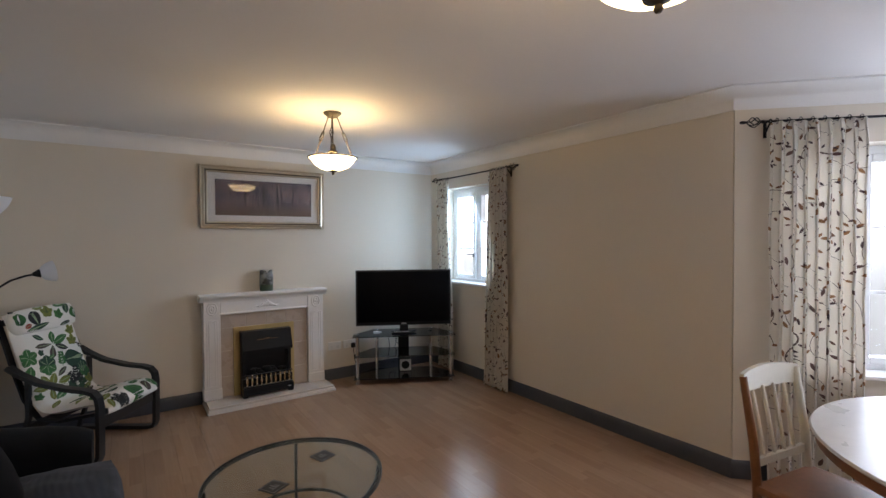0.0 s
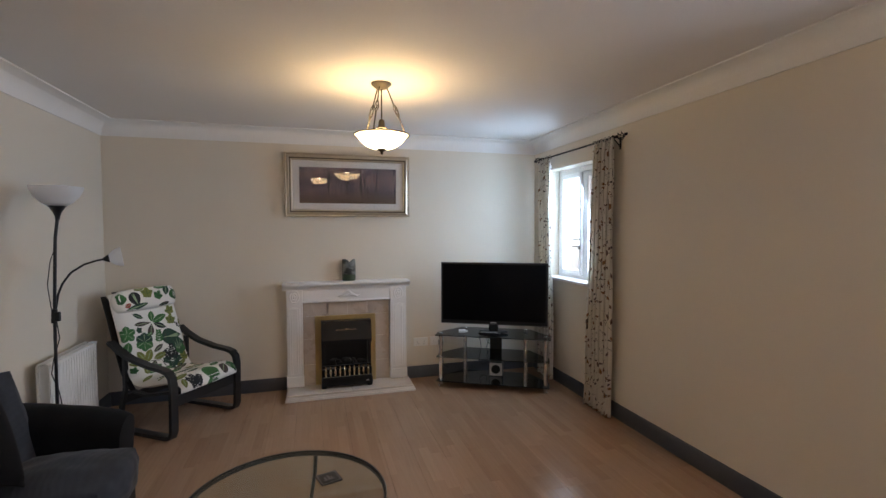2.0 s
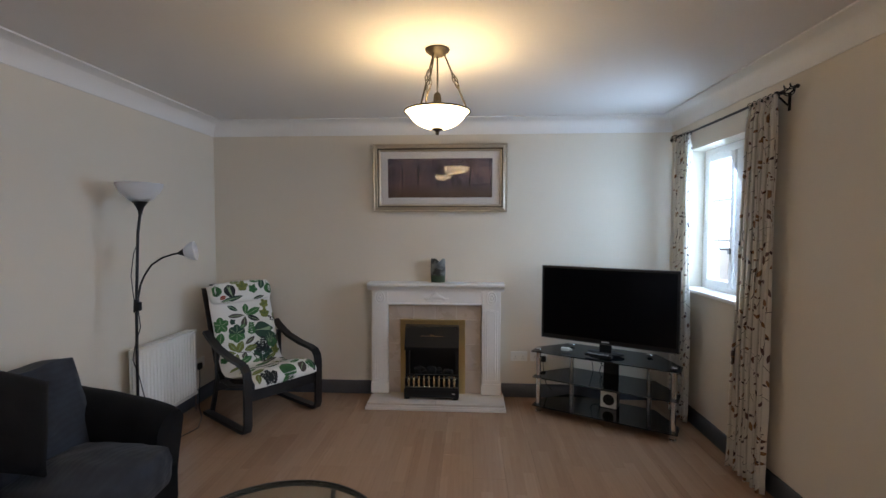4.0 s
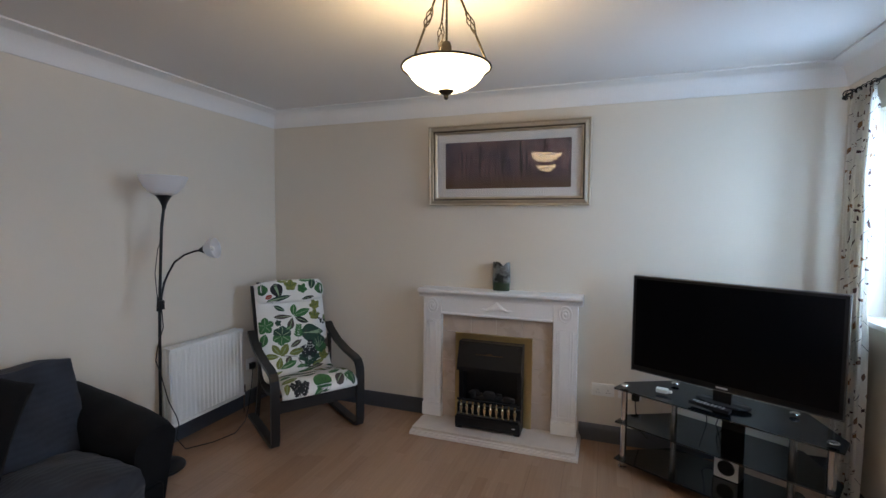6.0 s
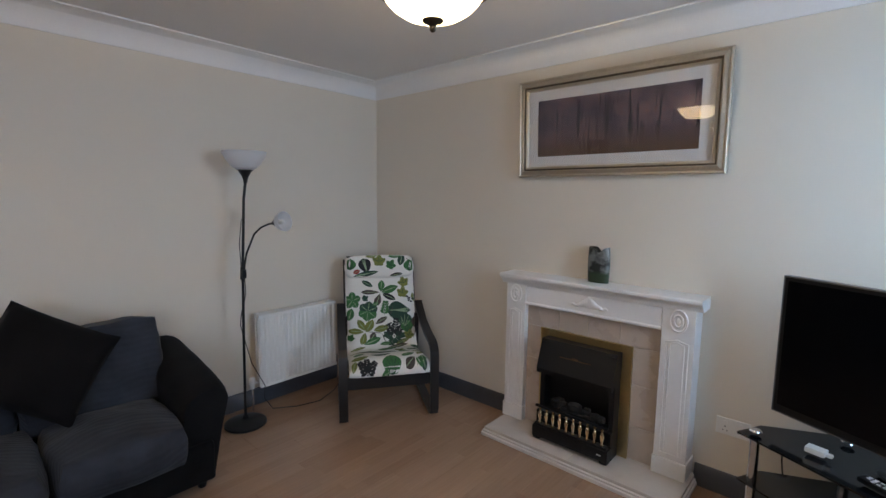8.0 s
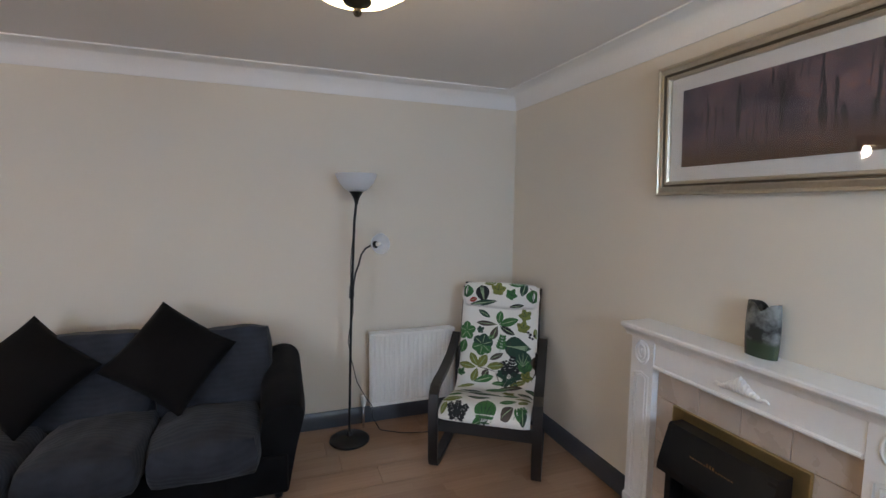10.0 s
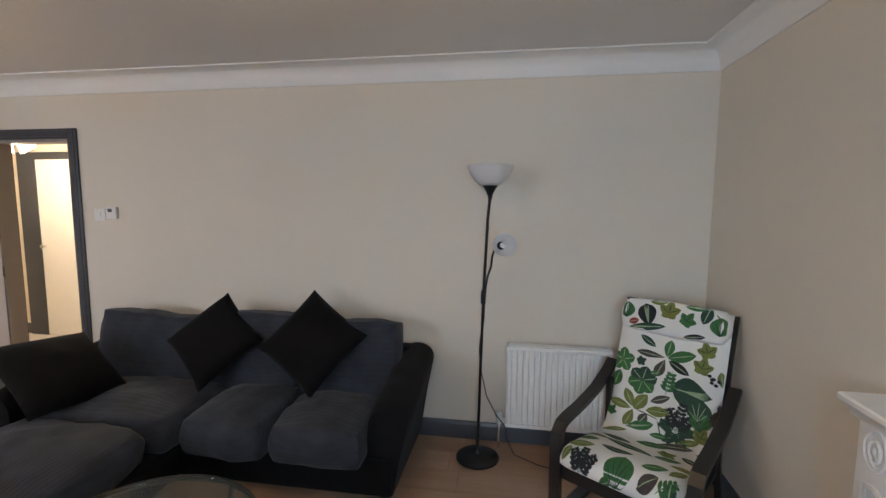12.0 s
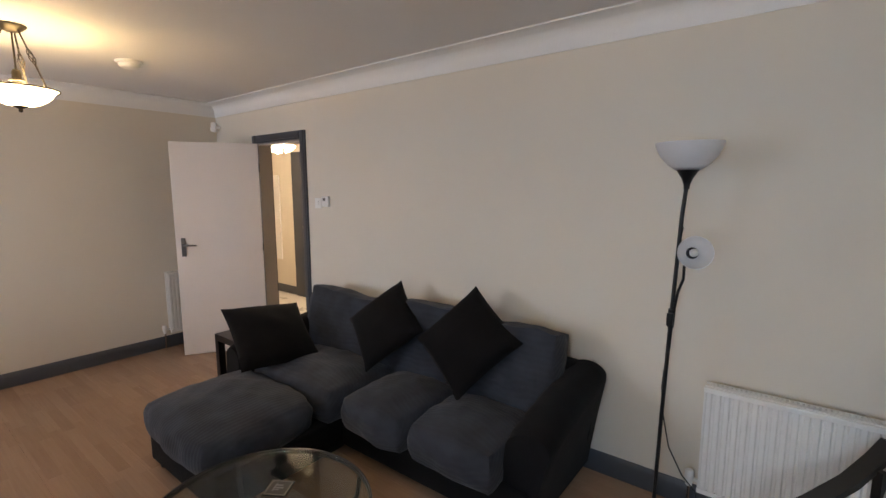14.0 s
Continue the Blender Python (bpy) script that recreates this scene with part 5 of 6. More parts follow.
    for i in (0, n - 1):
        for j in range(nx):
            f = bm.faces.new((front[i][j], back[i][j], back[i][j + 1], front[i][j + 1]))
            uvs(f, ((i, j), (i, j), (i, j + 1), (i, j + 1)))
    cloth = part("cushion", bm, M_LEAFCLOTH, ch, "white cotton cushion printed with green leaves", smooth=60)

    def over_cushion(x, s_, lift):
        i = 0
        while i < n - 2 and vlen[i + 1] < s_:
            i += 1
        f = min(1.0, max(0.0, (s_ - vlen[i]) / (vlen[i + 1] - vlen[i])))
        u = max(-0.985, min(0.985, x / 0.262))

        def skin(k):
            t = (dense[min(n - 1, k + 1)] - dense[max(0, k - 1)]).normalized()
            nr = Vector((-t.y, t.x))
            edge = (1 - abs(u) ** 8) ** 0.5 * (0.35 + 0.65 * min(1.0, min(k, n - 1 - k) / 4) ** 0.5)
            return dense[k] + nr * (0.034 * edge + 0.006 * noise.noise(Vector((u * 2.5, vlen[k] * 6, 3))) * edge + 0.0012 + lift)
        q = skin(i).lerp(skin(i + 1), f)
        return (u * 0.262, q.x, q.y)

    pr_ = Print(over_cushion, cloth)
    # back: from the headrest down to the fold
    pr_.leaf("green", 0.0, 0.945, 8, 0.075, 0.042, 0.55)
    pr_.leaf("green", 0.004, 0.94, 72, 0.115, 0.048, 0.5)
    pr_.leaf("brown", -0.008, 0.94, -88, 0.12, 0.030, 0.6)
    pr_.leaf("brown", -0.006, 0.93, -160, 0.085, 0.044, 0.6)
    pr_.leaf("black", 0.012, 0.928, 116, 0.095, 0.036, 0.5)
    pr_.ivy("olive", 0.165, 0.925, 10, 0.052)
    pr_.ivy("olive", 0.18, 1.005, -20, 0.05)
    pr_.fan(("green",), -0.215, 0.885, 5, 0, 288, 0.055, 0.042, 0.62)
    pr_.ivy("dark_green", -0.125, 0.895, 60, 0.03)
    pr_.fan(("dark_green", "dark_green", "green", "green", "green", "dark_green"), -0.10, 0.80, 6, 10, 310, 0.064, 0.05, 0.66)
    pr_.fern("green", 0.02, 0.76, 8, 0.105, 0.036, 5)
    pr_.leaf("dark_green", 0.225, 0.795, -88, 0.155, 0.115, 0.62, 5)
    pr_.dots("black", 0.225, 0.875, 7, 0.05, 0.009, 3)
    pr_.leaf("green", -0.245, 0.735, 15, 0.08, 0.05, 0.5)
    pr_.disc("dark_green", 0.175, 0.725, 0.048)
    pr_.disc("green", 0.19, 0.675, 0.040)
    pr_.leaf("olive", -0.125, 0.655, -32, 0.085, 0.042, 0.55)
    pr_.leaf("olive", -0.135, 0.645, -82, 0.10, 0.038, 0.55)
    pr_.leaf("olive", -0.125, 0.64, -165, 0.09, 0.042, 0.55)
    pr_.leaf("olive", -0.12, 0.645, 32, 0.09, 0.052, 0.5)
    pr_.leaf("olive", -0.06, 0.655, 80, 0.095, 0.044, 0.5)
    pr_.leaf("brown", -0.045, 0.705, 62, 0.085, 0.032, 0.5)
    pr_.leaf("brown", -0.085, 0.58, 30, 0.055, 0.040, 0.5)
    pr_.stem("brown", -0.125, 0.65, 100, 0.13)
    pr_.stem("brown", 0.0, 0.625, 160, 0.09)
    for turn_, ln in ((-30, 0.10), (8, 0.13), (40, 0.10), (-75, 0.07), (85, 0.07), (150, 0.08), (200, 0.085)):
        pr_.fern("black" if ln > 0.09 else "dark_green", 0.09, 0.60, turn_, ln, 0.034, 6)
    pr_.dots("black", 0.05, 0.67, 6, 0.06, 0.007, 5)
    pr_.ivy("olive", 0.20, 0.60, 20, 0.046)
    pr_.leaf("green", -0.14, 0.535, 65, 0.12, 0.05, 0.55, 3)
    pr_.leaf("green", -0.02, 0.53, 80, 0.07, 0.035, 0.5)
    pr_.leaf("brown", 0.255, 0.66, 0, 0.075, 0.05, 0.5)
    pr_.leaf("dark_green", -0.06, 0.985, -60, 0.08, 0.03, 0.5)
    pr_.leaf("olive", 0.245, 0.93, 170, 0.06, 0.03, 0.5)
    pr_.leaf("green", -0.02, 0.86, 250, 0.045, 0.025, 0.5)
    pr_.ivy("green", -0.235, 0.60, 30, 0.034)
    pr_.stem("brown", 0.09, 0.83, 200, 0.07)
    pr_.stem("brown", 0.235, 0.58, 20, 0.09)
    pr_.leaf("olive", 0.10, 0.52, 60, 0.10, 0.035, 0.5)
    pr_.leaf("dark_green", 0.20, 0.49, 100, 0.08, 0.045, 0.5)
    # seat: from the fold out to the front edge
    pr_.leaf("brown", 0.03, 0.46, 70, 0.14, 0.055, 0.5, 3)
    pr_.leaf("olive", -0.24, 0.44, 60, 0.11, 0.04, 0.5)
    pr_.leaf("dark_green", -0.20, 0.36, 100, 0.13, 0.045, 0.5)
    pr_.leaf("green", -0.05, 0.40, 70, 0.13, 0.06, 0.5)
    pr_.ivy("olive", 0.10, 0.35, 40, 0.05)
    pr_.leaf("black", 0.16, 0.40, 110, 0.09, 0.05, 0.5, 3)
    pr_.leaf("olive", -0.25, 0.27, 80, 0.10, 0.034, 0.5)
    pr_.leaf("dark_green", -0.15, 0.29, 100, 0.20, 0.05, 0.45, 3)
    pr_.leaf("green", 0.08, 0.26, 60, 0.10, 0.05, 0.5)
    pr_.leaf("olive", 0.16, 0.22, 75, 0.09, 0.036, 0.5)
    for turn_ in (-40, 0, 45):
        pr_.fern("black", -0.15, 0.015, turn_, 0.075, 0.028, 5)
    pr_.disc("green", 0.01, 0.065, 0.052)
    pr_.leaf("brown", 0.10, 0.035, 50, 0.07, 0.05, 0.5)
    pr_.leaf("green", 0.08, 0.115, 65, 0.09, 0.045, 0.5)
    pr_.fern("green", 0.17, 0.04, 50, 0.08, 0.03, 4)
    pr_.leaf("olive", -0.25, 0.10, 75, 0.10, 0.04, 0.5)
    pr_.leaf("dark_green", -0.12, 0.165, 85, 0.12, 0.045, 0.5)
    pr_.leaf("olive", 0.19, 0.12, 30, 0.08, 0.036, 0.5)
    pr_.leaf("green", -0.235, 0.17, 60, 0.08, 0.04, 0.5)
    pr_.leaf("olive", -0.24, 0.03, 20, 0.05, 0.03, 0.5)
    pr_.leaf("dark_green", 0.225, 0.02, -10, 0.06, 0.04, 0.5)
    pr_.leaf("green", -0.06, 0.0, 60, 0.05, 0.03, 0.5)
    # headrest pad folded over the top
    bm = bmesh.new()
    cushion(bm, 0.535, 0.10, 0.185, 0.45, 12, 0.003, 2.0)
    uv = bm.loops.layers.uv.new("UVMap")
    for f in bm.faces:
        for lp in f.loops:
            lp[uv].uv = (lp.vert.co.x + 1.9, lp.vert.co.z + lp.vert.co.y * 0.5 + 0.4)
    tree = BVHTree.FromBMesh(bm)
    hp = part("headrest", bm, M_LEAFCLOTH, ch, "white leaf print headrest pad", smooth=60)

    def over_headrest(x, s_, lift):
        x, s_ = max(-0.25, min(0.25, x)), max(-0.082, min(0.086, s_))
        hit = tree.ray_cast(Vector((x, -0.5, s_)), Vector((0, 1, 0)))[0]
        return (x, (hit.y if hit else 0.0) - 0.001 - lift, s_)

    pr_ = Print(over_headrest, hp, 1.1)
    pr_.disc("green", -0.225, 0.015, 0.04)
    pr_.leaf("black", -0.19, 0.085, -85, 0.08, 0.03, 0.5)
    pr_.leaf("black", -0.13, 0.06, 165, 0.105, 0.085, 0.4, 4)
    pr_.leaf("dark_green", -0.20, -0.075, 80, 0.17, 0.035, 0.5, 3)
    pr_.leaf("olive", -0.11, 0.075, 85, 0.08, 0.03, 0.5)
    pr_.ivy("olive", -0.01, 0.03, 5, 0.062)
    pr_.ivy("green", 0.075, 0.0, 30, 0.05)
    pr_.leaf("green", 0.06, 0.075, 88, 0.10, 0.032, 0.5)
    pr_.leaf("dark_green", 0.15, 0.0, 15, 0.085, 0.05, 0.5)
    pr_.stem("brown", 0.20, 0.06, 140, 0.05)
    pr_.disc("green", 0.225, 0.0, 0.042)
    pr_.leaf("red", -0.205, -0.05, 70, 0.05, 0.03, 0.5, 1, "pale_green")
    pr_.leaf("black", 0.07, -0.078, 80, 0.09, 0.025, 0.5)
    hp.location = (0, 0.622, 0.945)
    hp.rotation_euler = (radians(-17), 0, 0)
    return ch


CF0, CF1 = Vector((-0.295, 3.815)), Vector((0.07, 4.345))
cdir = math.degrees(math.atan2(CF1.y - CF0.y, CF1.x - CF0.x))
cmid = (CF0 + CF1) / 2
armchair(pose(cmid.x + 0.06, cmid.y - 0.03, 0, 0, 0, cdir))

# floor lamp with a reading arm
fl = thing("floor_lamp", "black floor lamp with a white uplighter shade and a reading arm", "floor lamp", pose(-0.712, 3.385, 0))
bm = bmesh.new()
lathe(bm, [(0, 0.0), (0.125, 0.0), (0.130, 0.006), (0.128, 0.016), (0.110, 0.026), (0.050, 0.036), (0.022, 0.042), (0.014, 0.060), (0, 0.060)], 40)
part("base", bm, M_BLACK, fl, smooth=40)
bm = bmesh.new()
tube(bm, [(0, 0, 0.05), (-0.004, 0.010, 0.55), (-0.006, 0.022, 1.0), (0.004, 0.040, 1.45), (0.014, 0.052, 1.575)], 0.0085, 12)
part("pole", bm, M_BLACK, fl, smooth=60)
bm = bmesh.new()
lathe(bm, [(0, 1.560), (0.011, 1.560), (0.013, 1.580), (0.022, 1.605), (0.040, 1.635), (0.056, 1.648), (0.050, 1.648), (0, 1.615)], 28, (0.014, 0.052, 0))
part("cup", bm, M_BLACK, fl, smooth=50)
bm = bmesh.new()
prof = [(0.046, 1.640), (0.078, 1.662), (0.106, 1.694), (0.123, 1.728), (0.130, 1.752)]
lathe(bm, prof + [(r - 0.003, z + 0.001) for r, z in reversed(prof)], 36, (0.014, 0.052, 0), cap=False)
part("shade", bm, M_FROST, fl, "frosted white bowl shade", smooth=60)
bm = bmesh.new()
rod(bm, (-0.008, 0.020, 0.955), (-0.006, 0.024, 1.035), 0.015, seg=16)
box(bm, -0.004, 0.022, 0.008, 0.034, 0.965, 1.02, 0.004)
part("switch_joint", bm, M_BLACKPLASTIC, fl, "black arm joint and switch")
bm = bmesh.new()
tube(bm, [(-0.004, 0.030, 1.02), (0.006, 0.045, 1.12), (0.020, 0.065, 1.18), (0.062, 0.072, 1.245), (0.122, 0.090, 1.29), (0.182, 0.108, 1.312), (0.225, 0.120, 1.320)], 0.006, 10)
arm_ob = part("reading_arm", bm, M_BLACK, fl, smooth=60)
bm = bmesh.new()
hp0, hp1 = Vector((0.212, 0.117, 1.318)), Vector((0.272, 0.137, 1.328))
rod(bm, hp0, hp0.lerp(hp1, 0.5), 0.010, 0.026, 18)
part("head_cup", bm, M_BLACK, arm_ob, smooth=50)
bm = bmesh.new()
d_ = (hp1 - hp0).normalized()
ctr = hp0.lerp(hp1, 0.5)
prof = [(0.024, 0.0), (0.044, 0.020), (0.057, 0.046), (0.061, 0.066)]
lathe(bm, prof + [(r - 0.002, z) for r, z in reversed(prof)], 24, cap=False)
q = d_.to_track_quat("Z", "Y").to_matrix().to_4x4()
bmesh.ops.transform(bm, matrix=Matrix.Translation(ctr) @ q, verts=bm.verts)
part("head_shade", bm, M_FROST, arm_ob, "small frosted white shade", smooth=60)
bm = bmesh.new()
cushion(bm, 0.030, 0.030, 0.045, 0.9, 6)
bmesh.ops.transform(bm, matrix=Matrix.Translation(ctr + d_ * 0.035) @ q, verts=bm.verts)
part("bulb", bm, M_PLASTIC, arm_ob, "unlit white bulb", smooth=60)
bm = bmesh.new()
tube(bm, [(0.0, 0.048, 1.40), (-0.020, 0.030, 1.32), (-0.034, 0.020, 1.18), (-0.020, 0.018, 1.05), (-0.004, 0.016, 1.0)], 0.0025, 6)
tube(bm, [(0.0, 0.03, 0.96), (0.012, 0.028, 0.86), (-0.012, 0.006, 0.74), (-0.022, 0.0, 0.66), (0.004, 0.016, 0.55), (0.010, 0.05, 0.40), (0.0, 0.11, 0.28), (-0.04, 0.16, 0.20), (-0.08, 0.17, 0.10), (-0.06, 0.22, 0.010), (0.02, 0.36, 0.004), (0.06, 0.52, 0.004), (-0.02, 0.70, 0.004), (-0.14, 0.86, 0.02), (-0.19, 0.96, 0.20), (-0.205, 0.985, 0.30)], 0.003, 6)
part("lead", bm, M_BLACKPLASTIC, fl, "thin black lead trailing to the wall", smooth=60)
socket("wall_socket", "white double wall socket low near the corner", "socket", pose(XW + 0.001, 4.40, 0.335, 0, 0, 90))
pl = thing("plug", "black mains plug in the corner wall socket", "plug", pose(XW + 0.0115, 4.37, 0.318, 0, 0, 90))
part("body", boxes((-0.024, 0.024, -0.030, 0, -0.026, 0.026), bevel=0.008), M_BLACKPLASTIC, pl)


def radiator(label, m, w, h):
    """Panel radiator: local x along the wall, y out of the room wall towards the wall at +0.09."""
    r = thing("radiator", label, "radiator", m, "panel radiators")
    bm = bmesh.new()
    n = max(4, round(w / 0.034))
    pitch = w / n
    pts = []
    for i in range(n):
        x0 = i * pitch
        for fx, fy in ((0.0, 0.007), (0.20, 0.007), (0.36, 0.0), (0.84, 0.0), (0.96, 0.006)):
            pts.append((x0 + fx * pitch, fy))
    pts.append((w, 0.007))
    f0 = [bm.verts.new((x, y, 0.022)) for x, y in pts]
    f1 = [bm.verts.new((x, y, h - 0.022)) for x, y in pts]
    for a, b, c, d in zip(f0, f0[1:], f1[1:], f1):
        bm.faces.new((a, b, c, d))
    box(bm, 0, w, 0.012, 0.022, 0, h, 0.002)
    part("front_panel", bm, M_RAD, r)
    part("top_rail", boxes((-0.002, w + 0.002, -0.003, 0.011, h - 0.022, h + 0.002), bevel=0.005), M_RAD, r)
    part("bottom_rail", boxes((-0.002, w + 0.002, -0.003, 0.011, -0.002, 0.022), bevel=0.005), M_RAD, r)
    part("back_panel", boxes((0.01, w - 0.01, 0.075, 0.086, 0.01, h - 0.01), bevel=0.002), M_RAD, r)
    bm = bmesh.new()
    k = 0.03
    while k < w - 0.03:
        box(bm, k, k + 0.004, 0.022, 0.075, 0.02, h - 0.02)
        k += 0.022
    part("fins", bm, M_RAD, r)
    bm = bmesh.new()
    k = 0.015
    box(bm, 0.0, w, 0.022, 0.030, h - 0.004, h + 0.004)
    box(bm, 0.0, w, 0.066, 0.075, h - 0.004, h + 0.004)
    while k < w - 0.015:
        box(bm, k, k + 0.008, 0.030, 0.066, h - 0.002, h + 0.003)
        k += 0.018
    part("grille", bm, M_RAD, r, "slotted top grille")
    for x, s_ in ((0, -1), (w, 1)):
        bm = bmesh.new()
        rod(bm, (x, 0.045, 0.03), (x + s_ * 0.035, 0.045, 0.03), 0.009, seg=12)
        lathe(bm, [(0, -0.005), (0.014, -0.005), (0.016, 0.020), (0.020, 0.026), (0.020, 0.065), (0.015, 0.072), (0, 0.072)] if s_ < 0 else [(0, 0.0), (0.013, 0.0), (0.013, 0.06), (0, 0.06)], 16, (x + s_ * 0.040, 0.045, 0))
        part("valve", bm, M_PLASTIC if s_ < 0 else M_CHROME, r, smooth=40)
        bm = bmesh.new()
        rod(bm, (x + s_ * 0.040, 0.045, 0.0), (x + s_ * 0.040, 0.045, -m.translation.z + 0.001), 0.0075, seg=12)
        part("pipe", bm, M_CHROME, r, smooth=60)
    return r


radiator("white ribbed panel radiator under the cream wall", pose(XW + 0.135, 4.165 - 0.62, 0.165, 0, 0, 90), 0.62, 0.51)
radiator("white panel radiator behind the open door", pose(-0.32, YS + 0.115, 0.17, 0, 0, 180), 0.50, 0.59)

# sofa with a chaise end
sofa = thing("corner_sofa", "black velvet corner sofa with charcoal corduroy seats and a chaise", "sofa", pose(0, 0, 0))
SY0, SY1, SXB, SXF = 0.80, 3.09, -0.925, -0.14
bm = bmesh.new()
box(bm, SXB, SXF - 0.05, SY0 + 0.03, SY1 - 0.10, 0.045, 0.25, 0.018, 3)
part("base", bm, M_VELVET, sofa, smooth=40)
bm = bmesh.new()
box(bm, SXF - 0.05, 0.565, 1.02, 1.80, 0.045, 0.23, 0.02, 3)
part("chaise_base", bm, M_VELVET, sofa, smooth=40)


def arm_block(y0, y1, x0, x1, top, flare, lean=0.0):
    """Upholstered arm: rounded top, front scroll swept along x, lower at the front."""
    bm = bmesh.new()
    nx, w = 22, y1 - y0
    rows = []
    for i in range(nx + 1):
        f = i / nx
        x = x0 + (x1 - x0) * f
        t = top - 0.115 * f ** 1.3
        e_ = min(1, (nx - i) / 2.5) ** 0.5 if i > nx - 3 else (min(1, i / 2.0) ** 0.5 if i < 2 else 1.0)
        wob = 0.008 * noise.noise(Vector((f * 5, y0, 1)))
        ring = []
        for a in range(0, 181, 15):
            ca, sa = math.cos(radians(a)), math.sin(radians(a))
            hw = w / 2 * (0.90 + 0.10 * e_)
            ring.append((y0 + w / 2 + hw * ca + flare * max(0, sa) * (0.6 + 0.4 * f), t - 0.105 + 0.105 * sa * (0.75 + 0.25 * e_) + wob))
        ring = [(y0 + w - 0.004 - lean, 0.045)] + [(y0 + w + 0.002 + flare * 0.5 - lean * 0.7, t * 0.5)] + ring + [(y0 - 0.002, t * 0.55), (y0 + 0.004, 0.045)]
        rows.append([bm.verts.new((x, y, z)) for y, z in ring])
    m_ = len(rows[0])
    for a, b in zip(rows, rows[1:]):
        for k in range(m_):
            bm.faces.new((a[k], a[(k + 1) % m_], b[(k + 1) % m_], b[k]))
    bm.faces.new(rows[0])
    bm.faces.new(rows[-1])
    return bm


ob = part("arm", arm_block(2.855, 3.085, SXB, -0.215, 0.655, 0.02, 0.09), M_VELVET, sofa, smooth=50)
ob = part("arm", arm_block(0.76, 0.94, SXB, -0.02, 0.63, -0.01), M_VELVET, sofa, smooth=50)
bm = bmesh.new()
cushion(bm, 0.17, SY1 - SY0 - 0.10, 0.62, 0.30, 18, 0.006, 4.0, (SXB + 0.088, (SY0 + SY1) / 2, 0.36))
part("back", bm, M_VELVET, sofa, smooth=60)
rng = random.Random(12)
SEATS = ((2.345, 2.862, -0.095), (1.862, 2.350, -0.075), (1.02, 1.868, -0.02))
for i, (y0, y1, xf) in enumerate(SEATS):
    bm = bmesh.new()
    x0 = -0.62
    cushion(bm, xf - x0 + 0.02, y1 - y0 + 0.02, 0.222, 0.42, 22, 0.013, 5.0 + i * 3, crown=0.035)
    ob = part("seat_cushion", bm, M_CORD, sofa, "crushed charcoal corduroy seat cushion", smooth=60)
    ob.location = ((x0 + xf) / 2, (y0 + y1) / 2, 0.318 + 0.006 * i)
    ob.rotation_euler = (radians((-1, 0.5, 1)[i]), radians((1.5, 2, 0)[i]), radians((1.0, -1, 0.5)[i]))
bm = bmesh.new()
cushion(bm, 0.69, 0.84, 0.21, 0.44, 24, 0.016, 31.0, crown=0.04)
ob = part("chaise_cushion", bm, M_CORDLONG, sofa, "crushed charcoal corduroy chaise pad", smooth=60)
ob.location = (0.300, 1.415, 0.318)
ob.rotation_euler = (0, radians(2.0), radians(-1.5))
BACKS = ((2.30, 2.92, 0.62, 8), (1.66, 2.32, 0.60, 2), (0.86, 1.66, 0.60, -5))
for i, (y0, y1, h_, yaw) in enumerate(BACKS):
    bm = bmesh.new()
    cushion(bm, 0.20, y1 - y0, 0.50, 0.28, 20, 0.014, 50.0 + i * 4)
    for v in bm.verts:
        if v.co.z > 0.12:
            v.co.z += 0.008 * math.sin(v.co.y * 9 + i * 2) - 0.05 * (v.co.y / (y1 - y0)) * (1 if i == 2 else -0.6) * 0.8
    ob = part("back_cushion", bm, M_CORD, sofa, "slumped charcoal corduroy back cushion", smooth=60)
    ob.location = (-0.685, (y0 + y1) / 2, (0.580, 0.600, 0.575)[i])
    ob.rotation_euler = (radians((-2, 1, 2)[i]), radians(-14), radians(yaw * 0.4))
for x, y in ((-0.86, 0.88), (-0.22, 0.88), (-0.86, 2.94), (-0.25, 2.94), (0.52, 1.08), (0.52, 1.74)):
    bm = bmesh.new()
    lathe(bm, [(0, 0), (0.020, 0), (0.026, 0.044), (0, 0.046)], 14, (x, y, 0))
    part("foot", bm, M_BLACKPLASTIC, sofa)

# scatter cushions: (centre, lean, turn, roll in its own plane)
for i, (c, lean, turn, roll_, s_) in enumerate((((-0.585, 2.40, 0.715), -34, 95, 37, 0.474), ((-0.565, 1.765, 0.695), -36, 91, 42, 0.452), ((-0.183, 1.082, 0.595), -55, 176, 8, 0.53))):
    sc = thing("scatter_cushion", ("plain black scatter cushion propped on its corner on the sofa", "plain black scatter cushion propped on its corner on the sofa",
                                   "plain black scatter cushion leaning on the sofa arm")[i], "cushion",
               Matrix.Translation(c) @ pose(0, 0, 0, 0, 0, turn) @ pose(0, 0, 0, lean, 0, 0) @ pose(0, 0, 0, 0, roll_, 0), "black scatter cushions")
    bm = bmesh.new()
    pillow(bm, s_, 0.17, 20, i * 5.0)
    part("cover", bm, M_PILLOW, sc, smooth=70)

# small dark end table past the sofa arm
et = thing("end_table", "small dark brown square end table beside the sofa", "end table", pose(-0.33, 0.58, 0))
part("tabletop", boxes((-0.20, 0.20, -0.20, 0.115, 0.42, 0.47), bevel=0.003), M_BLACKWOOD, et)
for x, y in ((-0.175, -0.175), (0.175, -0.175), (-0.175, 0.09), (0.175, 0.09)):
    part("leg", boxes((x - 0.025, x + 0.025, y - 0.025, y + 0.025, 0, 0.4195), bevel=0.002), M_BLACKWOOD, et)

